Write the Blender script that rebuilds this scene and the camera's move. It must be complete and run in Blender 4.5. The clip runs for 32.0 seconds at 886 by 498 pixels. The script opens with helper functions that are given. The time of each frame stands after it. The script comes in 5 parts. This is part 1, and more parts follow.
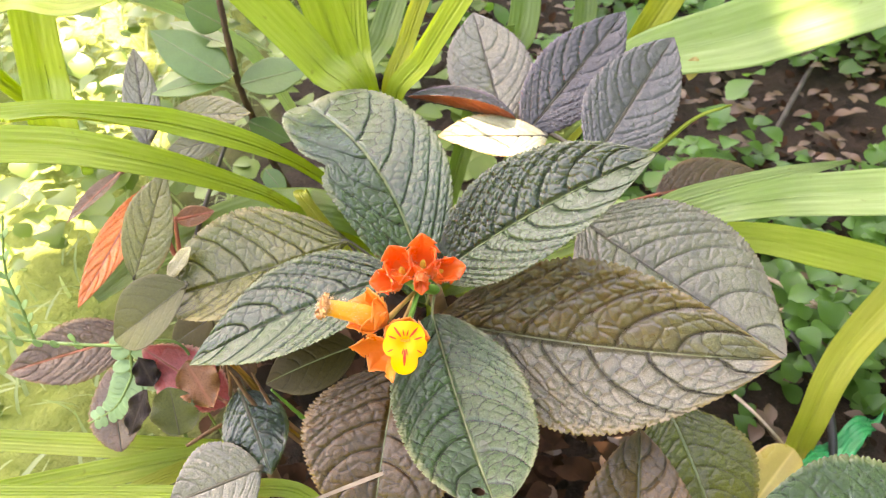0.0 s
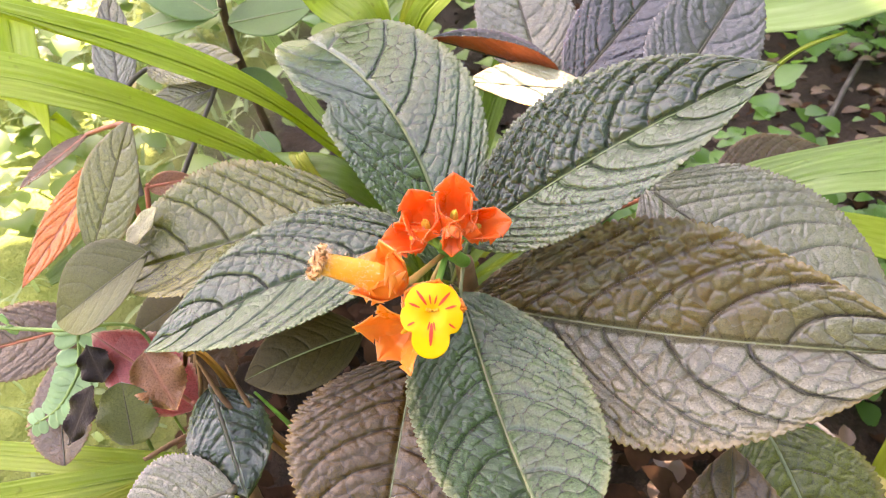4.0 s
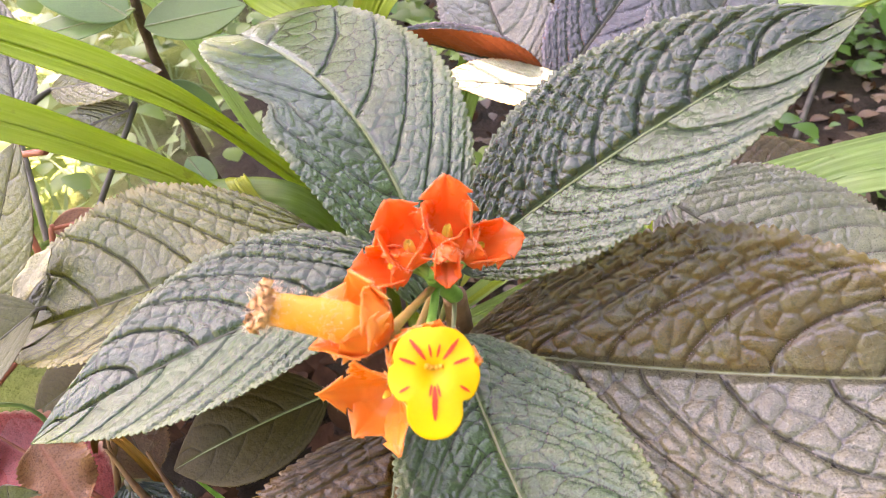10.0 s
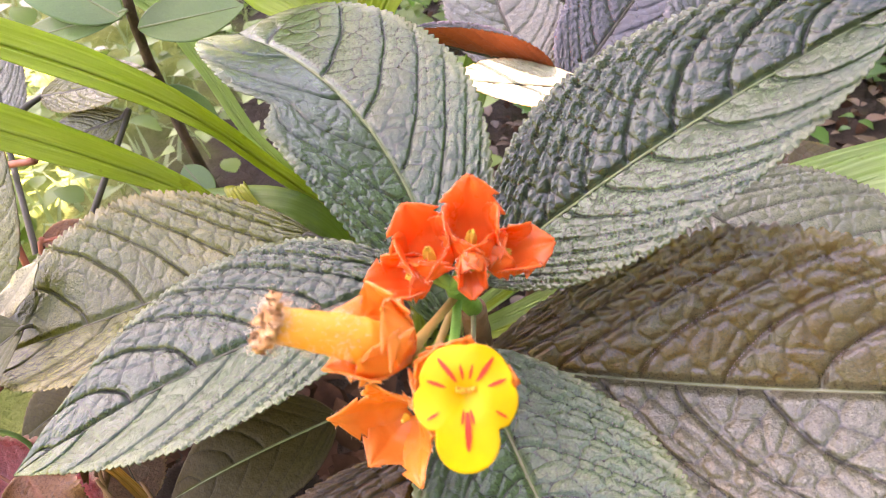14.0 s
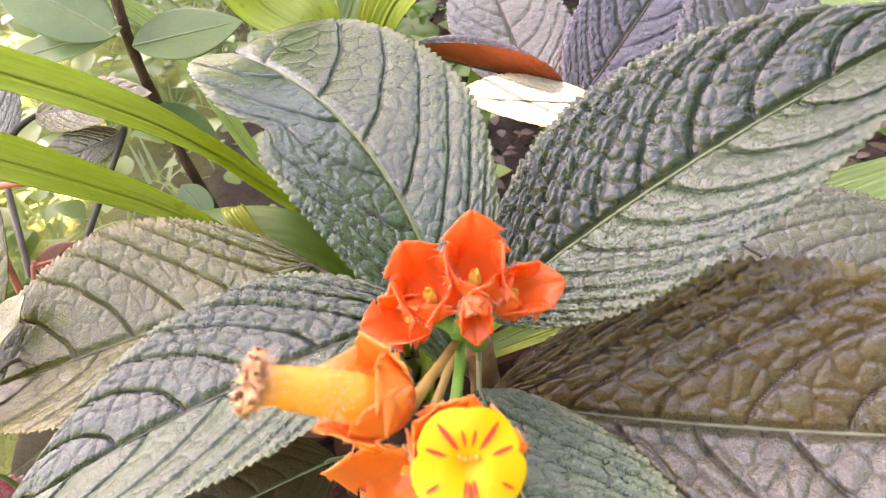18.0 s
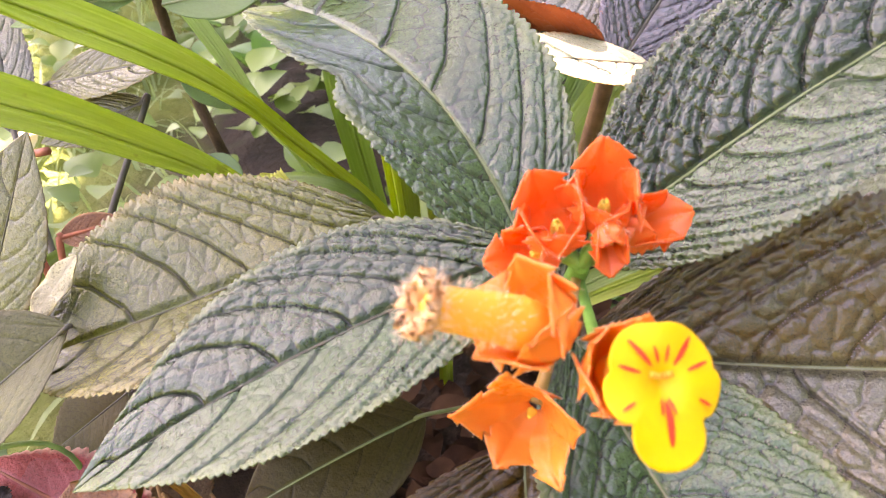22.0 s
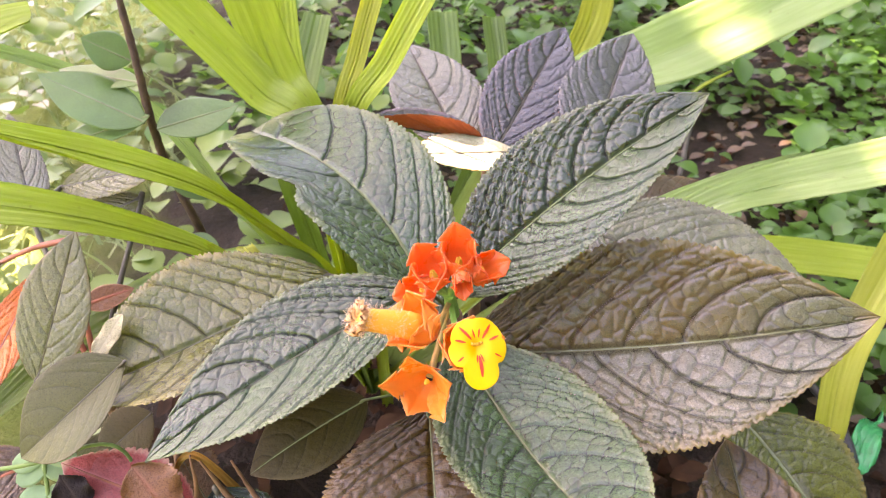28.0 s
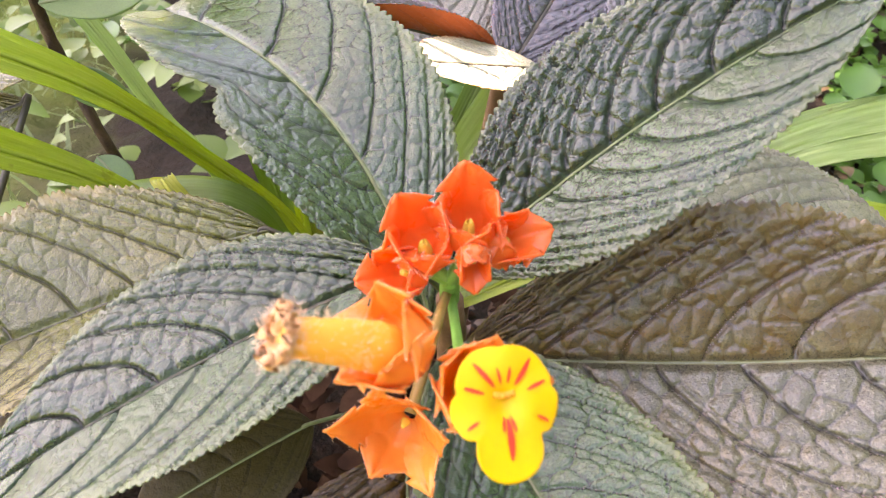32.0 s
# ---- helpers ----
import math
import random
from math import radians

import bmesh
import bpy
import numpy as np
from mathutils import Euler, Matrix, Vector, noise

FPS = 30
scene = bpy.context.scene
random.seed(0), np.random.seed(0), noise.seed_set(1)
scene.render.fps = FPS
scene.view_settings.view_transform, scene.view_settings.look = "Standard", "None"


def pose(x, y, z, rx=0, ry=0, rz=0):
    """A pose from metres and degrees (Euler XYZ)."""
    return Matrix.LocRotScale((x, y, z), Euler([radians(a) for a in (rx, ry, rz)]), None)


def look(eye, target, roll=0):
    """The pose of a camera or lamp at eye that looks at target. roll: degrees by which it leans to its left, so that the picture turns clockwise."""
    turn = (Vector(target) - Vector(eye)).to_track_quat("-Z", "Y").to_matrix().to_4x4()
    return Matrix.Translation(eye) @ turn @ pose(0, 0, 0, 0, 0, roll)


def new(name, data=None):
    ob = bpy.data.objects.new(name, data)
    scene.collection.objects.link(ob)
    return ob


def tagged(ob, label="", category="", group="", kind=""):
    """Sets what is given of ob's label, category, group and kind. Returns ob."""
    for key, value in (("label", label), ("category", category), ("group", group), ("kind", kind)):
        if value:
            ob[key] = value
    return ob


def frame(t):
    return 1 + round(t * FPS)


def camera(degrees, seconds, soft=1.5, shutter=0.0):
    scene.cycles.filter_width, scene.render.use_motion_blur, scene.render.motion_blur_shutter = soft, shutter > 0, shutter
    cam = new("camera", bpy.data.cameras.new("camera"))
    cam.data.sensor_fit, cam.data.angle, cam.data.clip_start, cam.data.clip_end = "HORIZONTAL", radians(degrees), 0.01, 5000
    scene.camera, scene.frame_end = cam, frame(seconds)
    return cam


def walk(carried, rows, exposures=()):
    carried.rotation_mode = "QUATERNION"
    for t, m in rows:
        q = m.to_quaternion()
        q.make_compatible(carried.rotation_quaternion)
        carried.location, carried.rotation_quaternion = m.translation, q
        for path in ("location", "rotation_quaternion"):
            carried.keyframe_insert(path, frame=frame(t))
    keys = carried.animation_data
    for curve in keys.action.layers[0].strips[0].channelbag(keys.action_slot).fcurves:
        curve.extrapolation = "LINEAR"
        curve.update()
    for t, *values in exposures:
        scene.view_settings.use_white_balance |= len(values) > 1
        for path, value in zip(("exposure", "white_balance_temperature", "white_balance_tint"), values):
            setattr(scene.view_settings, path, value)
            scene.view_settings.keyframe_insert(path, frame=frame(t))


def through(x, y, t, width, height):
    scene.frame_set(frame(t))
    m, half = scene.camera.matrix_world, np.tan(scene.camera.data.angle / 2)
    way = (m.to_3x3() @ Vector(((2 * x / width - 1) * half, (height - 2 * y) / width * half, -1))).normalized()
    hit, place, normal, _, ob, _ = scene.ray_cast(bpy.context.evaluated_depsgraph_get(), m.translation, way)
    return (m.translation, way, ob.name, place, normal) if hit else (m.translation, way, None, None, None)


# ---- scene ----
cam = camera(64.6, 32.0, soft=1.0)
PATH = [
    (0, (0.014, -0.014, 0.499), (-0.055, 1.377, -0.937), -3.3),
    (0.5, (0.01, -0.013, 0.491), (-0.078, 1.379, -0.943), -3.1),
    (1, (0.009, -0.007, 0.485), (-0.064, 1.386, -0.948), -3.1),
    (1.5, (0.004, -0.001, 0.471), (-0.058, 1.395, -0.959), -2.7),
    (2, (0.005, 0.003, 0.462), (-0.084, 1.4, -0.967), -3.7),
    (2.5, (0.008, 0.007, 0.451), (-0.075, 1.411, -0.971), -3.1),
    (3, (0.006, 0.014, 0.445), (-0.067, 1.428, -0.967), -2.5),
    (3.5, (0.004, 0.017, 0.435), (-0.076, 1.443, -0.966), -2.6),
    (5.5, (-0.009, 0.032, 0.421), (-0.057, 1.499, -0.937), -2.0),
    (6, (-0.009, 0.032, 0.413), (-0.033, 1.493, -0.952), -1.7),
    (6.5, (-0.012, 0.034, 0.409), (-0.037, 1.513, -0.937), -1.7),
    (7, (-0.011, 0.034, 0.403), (-0.035, 1.51, -0.947), -2.0),
    (7.5, (-0.012, 0.038, 0.4), (-0.039, 1.523, -0.941), -2.2),
    (8, (-0.016, 0.041, 0.393), (-0.049, 1.537, -0.935), -1.9),
    (8.5, (-0.011, 0.042, 0.392), (-0.038, 1.539, -0.934), -2.2),
    (9, (-0.011, 0.053, 0.389), (0.028, 1.539, -0.949), -1.3),
    (9.5, (-0.012, 0.054, 0.386), (0.04, 1.545, -0.946), -1.6),
    (10, (-0.01, 0.061, 0.388), (0.044, 1.57, -0.923), -2.3),
    (10.5, (-0.008, 0.066, 0.388), (0.071, 1.593, -0.9), -1.7),
    (11, (-0.015, 0.066, 0.387), (0.045, 1.593, -0.903), -2.0),
    (11.5, (-0.015, 0.07, 0.384), (0.043, 1.599, -0.904), -2.3),
    (12, (-0.012, 0.076, 0.384), (0.061, 1.614, -0.892), -2.4),
    (12.5, (-0.017, 0.071, 0.382), (0.041, 1.604, -0.901), -2.8),
    (13, (-0.015, 0.071, 0.383), (0.041, 1.603, -0.9), -2.9),
    (13.5, (-0.009, 0.072, 0.378), (0.077, 1.599, -0.91), -2.4),
    (14, (-0.015, 0.072, 0.378), (0.049, 1.602, -0.909), -2.7),
    (14.5, (-0.018, 0.076, 0.379), (0.041, 1.611, -0.902), -2.6),
    (16.5, (-0.018, 0.08, 0.379), (0.029, 1.607, -0.911), -3.3),
    (17, (-0.015, 0.082, 0.379), (0.044, 1.616, -0.902), -2.9),
    (17.5, (-0.015, 0.083, 0.377), (0.035, 1.622, -0.899), -3.3),
    (18, (-0.013, 0.084, 0.377), (0.03, 1.623, -0.9), -3.5),
    (18.5, (-0.016, 0.085, 0.376), (0.033, 1.626, -0.898), -3.1),
    (19, (-0.022, 0.083, 0.374), (0.009, 1.626, -0.898), -3.2),
    (19.5, (-0.026, 0.083, 0.373), (0.011, 1.62, -0.906), -3.3),
    (20, (-0.029, 0.077, 0.367), (0.018, 1.607, -0.92), -3.0),
    (20.5, (-0.03, 0.076, 0.365), (0.025, 1.604, -0.924), -3.2),
    (21, (-0.035, 0.077, 0.364), (0.028, 1.604, -0.926), -3.1),
    (21.5, (-0.04, 0.081, 0.361), (0.045, 1.607, -0.928), -2.7),
    (22, (-0.043, 0.084, 0.365), (0.088, 1.606, -0.925), -2.4),
    (22.5, (-0.043, 0.083, 0.373), (0.132, 1.616, -0.9), -2.0),
    (23, (-0.047, 0.076, 0.373), (0.16, 1.604, -0.9), -2.0),
    (23.5, (-0.044, 0.068, 0.383), (0.221, 1.582, -0.897), -1.6),
    (24, (-0.041, 0.056, 0.396), (0.262, 1.571, -0.875), -1.4),
    (24.5, (-0.043, 0.046, 0.397), (0.268, 1.567, -0.864), -1.5),
    (25, (-0.046, 0.031, 0.402), (0.267, 1.552, -0.858), -1.7),
    (25.5, (-0.049, 0.024, 0.407), (0.273, 1.55, -0.844), -1.8),
    (26, (-0.053, 0.029, 0.413), (0.273, 1.57, -0.82), -1.2),
    (26.5, (-0.049, 0.028, 0.424), (0.278, 1.563, -0.816), -1.9),
    (28.5, (-0.042, 0.003, 0.429), (0.26, 1.589, -0.752), -2.2),
    (29, (-0.037, 0.003, 0.434), (0.228, 1.57, -0.78), -2.2),
    (29.5, (-0.042, 0.007, 0.431), (0.269, 1.578, -0.766), -0.8),
    (30, (-0.041, -0.001, 0.427), (0.245, 1.578, -0.767), -1.6),
    (30.5, (-0.042, 0.007, 0.424), (0.271, 1.550, -0.809), 0.2),
    (31, (-0.036, 0.024, 0.409), (0.276, 1.552, -0.844), 0.5),
    (31.5, (-0.037, 0.060, 0.388), (0.238, 1.548, -0.920), -0.4),
    (32, (-0.033, 0.083, 0.374), (0.308, 1.537, -0.957), 1.9),
]

EXPOSURES = [(0, 3.76, 9200, 23), (2.5, 3.76, 8900, 26), (7, 3.70, 8200, 36), (9, 3.74, 8200, 36), (10, 3.83, 8300, 37), (13, 3.78, 8300, 39), (19, 3.80, 8400, 40), (20.5, 3.70, 8500, 40),
             (23, 3.88, 8400, 38), (25, 3.78, 8300, 38), (27, 3.77, 8300, 38), (30, 3.83, 8800, 35), (32, 3.73, 8300, 35)]
walk(cam, [(t, look(eye, target, roll)) for t, eye, target, roll in PATH], EXPOSURES)
cam.data.dof.use_dof = True
cam.data.dof.focus_distance = 0.22
cam.data.dof.aperture_fstop = 30.0

# ---- light ----
SUN = Vector((-0.40, 0.36, 0.84)).normalized()
world = bpy.data.worlds.new("world")
scene.world = world
world.use_nodes = True
wn = world.node_tree.nodes
sky = wn.new("ShaderNodeTexSky")
sky.sky_type = 'NISHITA'
sky.sun_disc = False
sky.sun_elevation = math.asin(SUN.z)
sky.sun_rotation = math.atan2(SUN.x, SUN.y)
sky.dust_density = 2.0
sky.air_density = 1.0
wn["Background"].inputs["Strength"].default_value = 0.12
world.node_tree.links.new(sky.outputs[0], wn["Background"].inputs["Color"])
sun_data = bpy.data.lights.new("sun", 'SUN')
sun_data.energy = 5.0
sun_data.angle = radians(0.53)
sun_data.color = (1.0, 0.95, 0.86)
sun = new("sun", sun_data)
sun.matrix_world = look(SUN * 8, (0, 0, 0))


# ---- materials ----
class Mat:
    """A node material with short calls for the usual nodes."""

    def __init__(self, name):
        self.m = bpy.data.materials.new(name)
        self.m.use_nodes = True
        self.t = self.m.node_tree
        self.b = self.t.nodes["Principled BSDF"]
        self.out = self.t.nodes["Material Output"]

    def node(self, kind, **props):
        n = self.t.nodes.new(kind)
        for k, v in props.items():
            if k == "op":
                n.operation = v
            elif k == "feature":
                n.feature = v
            elif k == "attr":
                n.attribute_name = v
            elif k == "blend":
                n.blend_type = v
        return n

    def link(self, a, b):
        if hasattr(a, "is_linked") or hasattr(a, "links"):
            self.t.links.new(a, b)
        else:
            b.default_value = a

    def coords(self):
        return self.node("ShaderNodeTexCoord").outputs["Object"]

    def noise(self, scale, detail=3.0, rough=0.55, vec=None, distort=0.0):
        n = self.node("ShaderNodeTexNoise")
        n.inputs["Scale"].default_value = scale
        n.inputs["Detail"].default_value = detail
        n.inputs["Roughness"].default_value = rough
        n.inputs["Distortion"].default_value = distort
        self.t.links.new(vec or self.coords(), n.inputs["Vector"])
        return n.outputs["Fac"]

    def span(self, fac, lo, hi, a=0.0, b=1.0):
        n = self.node("ShaderNodeMapRange")
        n.inputs["From Min"].default_value, n.inputs["From Max"].default_value = lo, hi
        n.inputs["To Min"].default_value, n.inputs["To Max"].default_value = a, b
        self.t.links.new(fac, n.inputs["Value"])
        return n.outputs["Result"]

    def mix(self, fac, a, b, blend='MIX'):
        n = self.node("ShaderNodeMix")
        n.data_type, n.blend_type = 'RGBA', blend
        for v, i in ((fac, 0), (a, 6), (b, 7)):
            if isinstance(v, tuple):
                n.inputs[i].default_value = (*v, 1.0)
            elif isinstance(v, (int, float)):
                n.inputs[i].default_value = v
            else:
                self.t.links.new(v, n.inputs[i])
        return n.outputs[2]

    def math(self, op, a, b=0.0):
        n = self.node("ShaderNodeMath", op=op)
        for v, i in ((a, 0), (b, 1)):
            if isinstance(v, (int, float)):
                n.inputs[i].default_value = v
            else:
                self.t.links.new(v, n.inputs[i])
        return n.outputs[0]

    def attr(self, name):
        return self.node("ShaderNodeAttribute", attr=name).outputs["Fac"]

    def bump(self, height, strength, dist, normal=None):
        n = self.node("ShaderNodeBump")
        n.inputs["Strength"].default_value = strength
        n.inputs["Distance"].default_value = dist
        self.t.links.new(height, n.inputs["Height"])
        if normal:
            self.t.links.new(normal, n.inputs["Normal"])
        return n.outputs["Normal"]

    def done(self, color=None, rough=0.5, normal=None, spec=0.5, sheen=0.0, through=None, amount=0.0):
        b = self.b
        for v, key in ((color, "Base Color"), (rough, "Roughness")):
            if v is None:
                continue
            if isinstance(v, tuple):
                b.inputs[key].default_value = (*v, 1.0)
            elif isinstance(v, (int, float)):
                b.inputs[key].default_value = v
            else:
                self.t.links.new(v, b.inputs[key])
        b.inputs["Specular IOR Level"].default_value = spec
        b.inputs["Sheen Weight"].default_value = sheen
        b.inputs["Sheen Roughness"].default_value = 0.4
        if normal:
            self.t.links.new(normal, b.inputs["Normal"])
        if amount:
            tr = self.node("ShaderNodeBsdfTranslucent")
            if isinstance(through, tuple):
                tr.inputs["Color"].default_value = (*through, 1.0)
            else:
                self.t.links.new(through, tr.inputs["Color"])
            mx = self.node("ShaderNodeMixShader")
            mx.inputs[0].default_value = amount
            self.t.links.new(b.outputs[0], mx.inputs[1])
            self.t.links.new(tr.outputs[0], mx.inputs[2])
            self.t.links.new(mx.outputs[0], self.out.inputs["Surface"])
        return self.m


def leaf_material(name, col, vein, edge, mid, blush=None, rough=0.25, spec=0.85, sheen=0.0, lines=0.55, grain=0.8, coat=0.15, felt=0.40, hair=(0.048, 0.060, 0.030), stained_or_lit=None):
    """Upper side of a quilted leaf: rim and blotch pigment, veins with crease shade painted in, a fine felt of hairs
    with sheen.
    """
    m = Mat(name)
    co = m.coords()
    big = m.noise(28.0, 3.0, 0.6, co)
    fine = m.noise(900.0, 2.0, 0.6, co)
    c = m.mix(m.span(big, 0.35, 0.68), tuple(x * 0.70 for x in col), tuple(min(1, x * 1.25) for x in col))
    if blush:
        c = m.mix(m.span(m.noise(14.0, 2.0, 0.5, co), 0.45, 0.7, 0.0, 0.8), c, blush)
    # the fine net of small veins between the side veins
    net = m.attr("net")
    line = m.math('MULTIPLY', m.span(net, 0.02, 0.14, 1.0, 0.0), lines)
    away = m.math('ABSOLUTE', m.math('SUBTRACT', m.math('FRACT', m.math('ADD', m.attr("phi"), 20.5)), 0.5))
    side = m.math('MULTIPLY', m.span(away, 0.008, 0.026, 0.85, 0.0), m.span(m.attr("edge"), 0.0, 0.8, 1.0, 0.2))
    # darkens net and side veins: the shade in their creases, put into the colour
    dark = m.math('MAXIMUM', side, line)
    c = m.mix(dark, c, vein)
    # pale hairs as fine specks, denser on the block crowns to paint in sheen
    speck = m.math('MULTIPLY', m.span(fine, 0.54, 0.70, 0.0, 1.0), m.span(net, 0.10, 0.55, 0.35 * felt, felt))
    c = m.mix(speck, c, tuple(min(1, x * 1.6 + y) for x, y in zip(col, hair)))
    # half tint: brown pigment on bronze, painted light on dark and grey green
    if stained_or_lit:
        c = m.mix(m.math('MULTIPLY', m.attr("brown"), m.span(m.noise(90.0, 3.0, 0.6, co), 0.32, 0.62, 0.45, 0.95)), c, stained_or_lit)
    c = m.mix(m.span(m.noise(1700.0, 1.0, 0.5, co), 0.54, 0.64, 0.0, 0.65 * min(1.0, grain)), c, tuple(x * 0.22 for x in col))
    e = m.math('MULTIPLY', m.attr("edge"), m.span(m.noise(60.0, 2.0, 0.5, co), 0.3, 0.6))
    c = m.mix(e, c, edge)
    c = m.mix(m.attr("mid"), c, mid)
    r = m.span(big, 0.3, 0.7, rough + 0.07, rough - 0.05)
    n = m.bump(m.noise(420.0, 3.0, 0.6, co), 0.62 * min(1.0, grain + 0.1), 0.0010)
    n = m.bump(m.noise(2100.0, 2.0, 0.6, co), grain, 0.00022, n)
    m.b.inputs["Coat Weight"].default_value = coat
    m.b.inputs["Coat Roughness"].default_value = 0.18
    m.t.links.new(n, m.b.inputs["Coat Normal"])
    return m.done(c, r, n, spec, sheen, tuple(min(1, x * 2.2) for x in col), 0.08)


def underside_material(name, col, vein):
    m = Mat(name)
    co = m.coords()
    c = m.mix(m.span(m.noise(35.0, 3.0, 0.5, co), 0.35, 0.7), tuple(x * 0.8 for x in col), tuple(min(1, x * 1.2) for x in col))
    c = m.mix(m.span(m.attr("vein"), 0.2, 0.9, 0.0, 0.7), c, vein)
    n = m.bump(m.noise(700.0, 2.0, 0.6, co), 0.3, 0.0004)
    return m.done(c, 0.6, n, 0.3, 0.3, tuple(min(1, x * 1.3) for x in col), 0.25)


def plain_material(name, col, rough=0.5, scale=80.0, vary=0.3, relief=0.3, dist=0.0005, spec=0.4, through=None, amount=0.0, other=None, sheen=0.0):
    m = Mat(name)
    co = m.coords()
    f = m.noise(scale, 4.0, 0.6, co)
    c = m.mix(m.span(f, 0.3, 0.7), tuple(x * (1 - vary) for x in col), other or tuple(min(1, x * (1 + vary)) for x in col))
    n = m.bump(m.noise(scale * 8, 3.0, 0.6, co), relief, dist)
    return m.done(c, m.span(f, 0.3, 0.7, rough + 0.08, rough - 0.06), n, spec, sheen, through or col, amount)


def strap_material(name, col, pale, through, amount=0.4):
    """Strap leaf: fine lengthwise ribs, paler streaks, light shining through."""
    m = Mat(name)
    uv = m.node("ShaderNodeUVMap").outputs[0]
    mp = m.node("ShaderNodeMapping")
    mp.inputs["Scale"].default_value = (26.0, 0.6, 1.0)
    m.t.links.new(uv, mp.inputs["Vector"])
    ribs = m.noise(1.0, 3.0, 0.6, mp.outputs[0])
    big = m.noise(14.0, 3.0, 0.55)
    c = m.mix(m.span(ribs, 0.35, 0.65), col, pale)
    c = m.mix(m.span(big, 0.4, 0.7, 0.0, 0.6), c, tuple(x * 0.72 for x in col))
    c = m.mix(m.span(m.noise(160.0, 2.0, 0.5), 0.70, 0.76, 0.0, 0.7), c, (0.16, 0.12, 0.03))
    n = m.bump(ribs, 0.5, 0.0006)
    return m.done(c, 0.36, n, 0.5, 0.0, through, amount)


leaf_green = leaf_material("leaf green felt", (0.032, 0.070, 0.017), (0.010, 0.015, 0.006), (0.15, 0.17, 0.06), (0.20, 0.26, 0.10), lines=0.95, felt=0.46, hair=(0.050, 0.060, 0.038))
leaf_dark = leaf_material("leaf dark green felt", (0.011, 0.028, 0.007), (0.002, 0.003, 0.001), (0.07, 0.09, 0.03), (0.06, 0.08, 0.035), rough=0.24, spec=0.80, lines=0.9, coat=0.20, felt=0.22, hair=(0.034, 0.044, 0.024), stained_or_lit=(0.026, 0.062, 0.014))
leaf_teal = leaf_material("leaf grey green felt", (0.014, 0.036, 0.008), (0.003, 0.004, 0.002), (0.08, 0.11, 0.03), (0.02, 0.03, 0.012), rough=0.26, spec=0.70, lines=0.9, coat=0.10, felt=0.26, hair=(0.034, 0.044, 0.022), stained_or_lit=(0.026, 0.062, 0.013))
leaf_bronze = leaf_material("leaf bronze felt", (0.102, 0.096, 0.052), (0.022, 0.015, 0.008), (0.19, 0.125, 0.035), (0.24, 0.24, 0.10), (0.105, 0.085, 0.040), spec=0.9, coat=0.22, lines=0.95, felt=0.55, hair=(0.060, 0.062, 0.048), stained_or_lit=(0.098, 0.045, 0.006))
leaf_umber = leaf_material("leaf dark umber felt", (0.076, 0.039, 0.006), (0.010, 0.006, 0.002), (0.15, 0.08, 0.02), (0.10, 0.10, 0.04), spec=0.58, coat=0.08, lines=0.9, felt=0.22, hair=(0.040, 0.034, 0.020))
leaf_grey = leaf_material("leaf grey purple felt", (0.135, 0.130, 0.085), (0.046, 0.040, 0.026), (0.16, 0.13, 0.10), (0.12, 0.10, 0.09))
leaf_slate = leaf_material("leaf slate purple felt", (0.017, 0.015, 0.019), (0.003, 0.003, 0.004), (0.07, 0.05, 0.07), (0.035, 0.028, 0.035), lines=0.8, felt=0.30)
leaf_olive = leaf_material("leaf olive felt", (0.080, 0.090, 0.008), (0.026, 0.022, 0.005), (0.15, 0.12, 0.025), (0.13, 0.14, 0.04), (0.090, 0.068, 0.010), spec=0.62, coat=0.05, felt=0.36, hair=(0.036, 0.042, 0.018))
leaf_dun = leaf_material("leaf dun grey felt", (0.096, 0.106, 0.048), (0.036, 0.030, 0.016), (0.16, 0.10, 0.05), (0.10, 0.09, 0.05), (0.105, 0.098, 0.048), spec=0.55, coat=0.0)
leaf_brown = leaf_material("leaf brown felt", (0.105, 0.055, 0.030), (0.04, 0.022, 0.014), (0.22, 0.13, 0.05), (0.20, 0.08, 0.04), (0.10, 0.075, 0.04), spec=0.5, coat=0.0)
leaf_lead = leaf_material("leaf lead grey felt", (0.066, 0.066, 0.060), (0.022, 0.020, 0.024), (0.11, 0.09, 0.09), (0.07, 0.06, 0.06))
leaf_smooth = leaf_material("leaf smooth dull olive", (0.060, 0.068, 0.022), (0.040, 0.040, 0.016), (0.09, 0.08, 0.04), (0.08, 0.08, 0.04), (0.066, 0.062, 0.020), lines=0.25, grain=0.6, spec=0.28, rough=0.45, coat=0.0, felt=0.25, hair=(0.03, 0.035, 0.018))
# darker sibling of leaf_smooth, with the shade under the plant in its colour
leaf_shade = leaf_material("leaf olive darkened for shade", (0.046, 0.041, 0.007), (0.020, 0.016, 0.005), (0.07, 0.05, 0.02), (0.08, 0.10, 0.03), (0.052, 0.030, 0.008), lines=0.4, grain=0.5, spec=0.18, rough=0.45, coat=0.0, felt=0.12, hair=(0.02, 0.022, 0.008))
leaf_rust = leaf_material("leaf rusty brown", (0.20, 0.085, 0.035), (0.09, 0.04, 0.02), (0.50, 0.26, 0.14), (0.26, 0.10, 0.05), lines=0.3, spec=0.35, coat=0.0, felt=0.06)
# a dark leaf in full sun: the glare is put into this cream
leaf_sunlit = leaf_material("leaf painted sunlit cream", (0.58, 0.54, 0.36), (0.40, 0.36, 0.20), (0.62, 0.30, 0.10), (0.55, 0.50, 0.30), lines=0.3, spec=0.4, coat=0.0, felt=0.06)
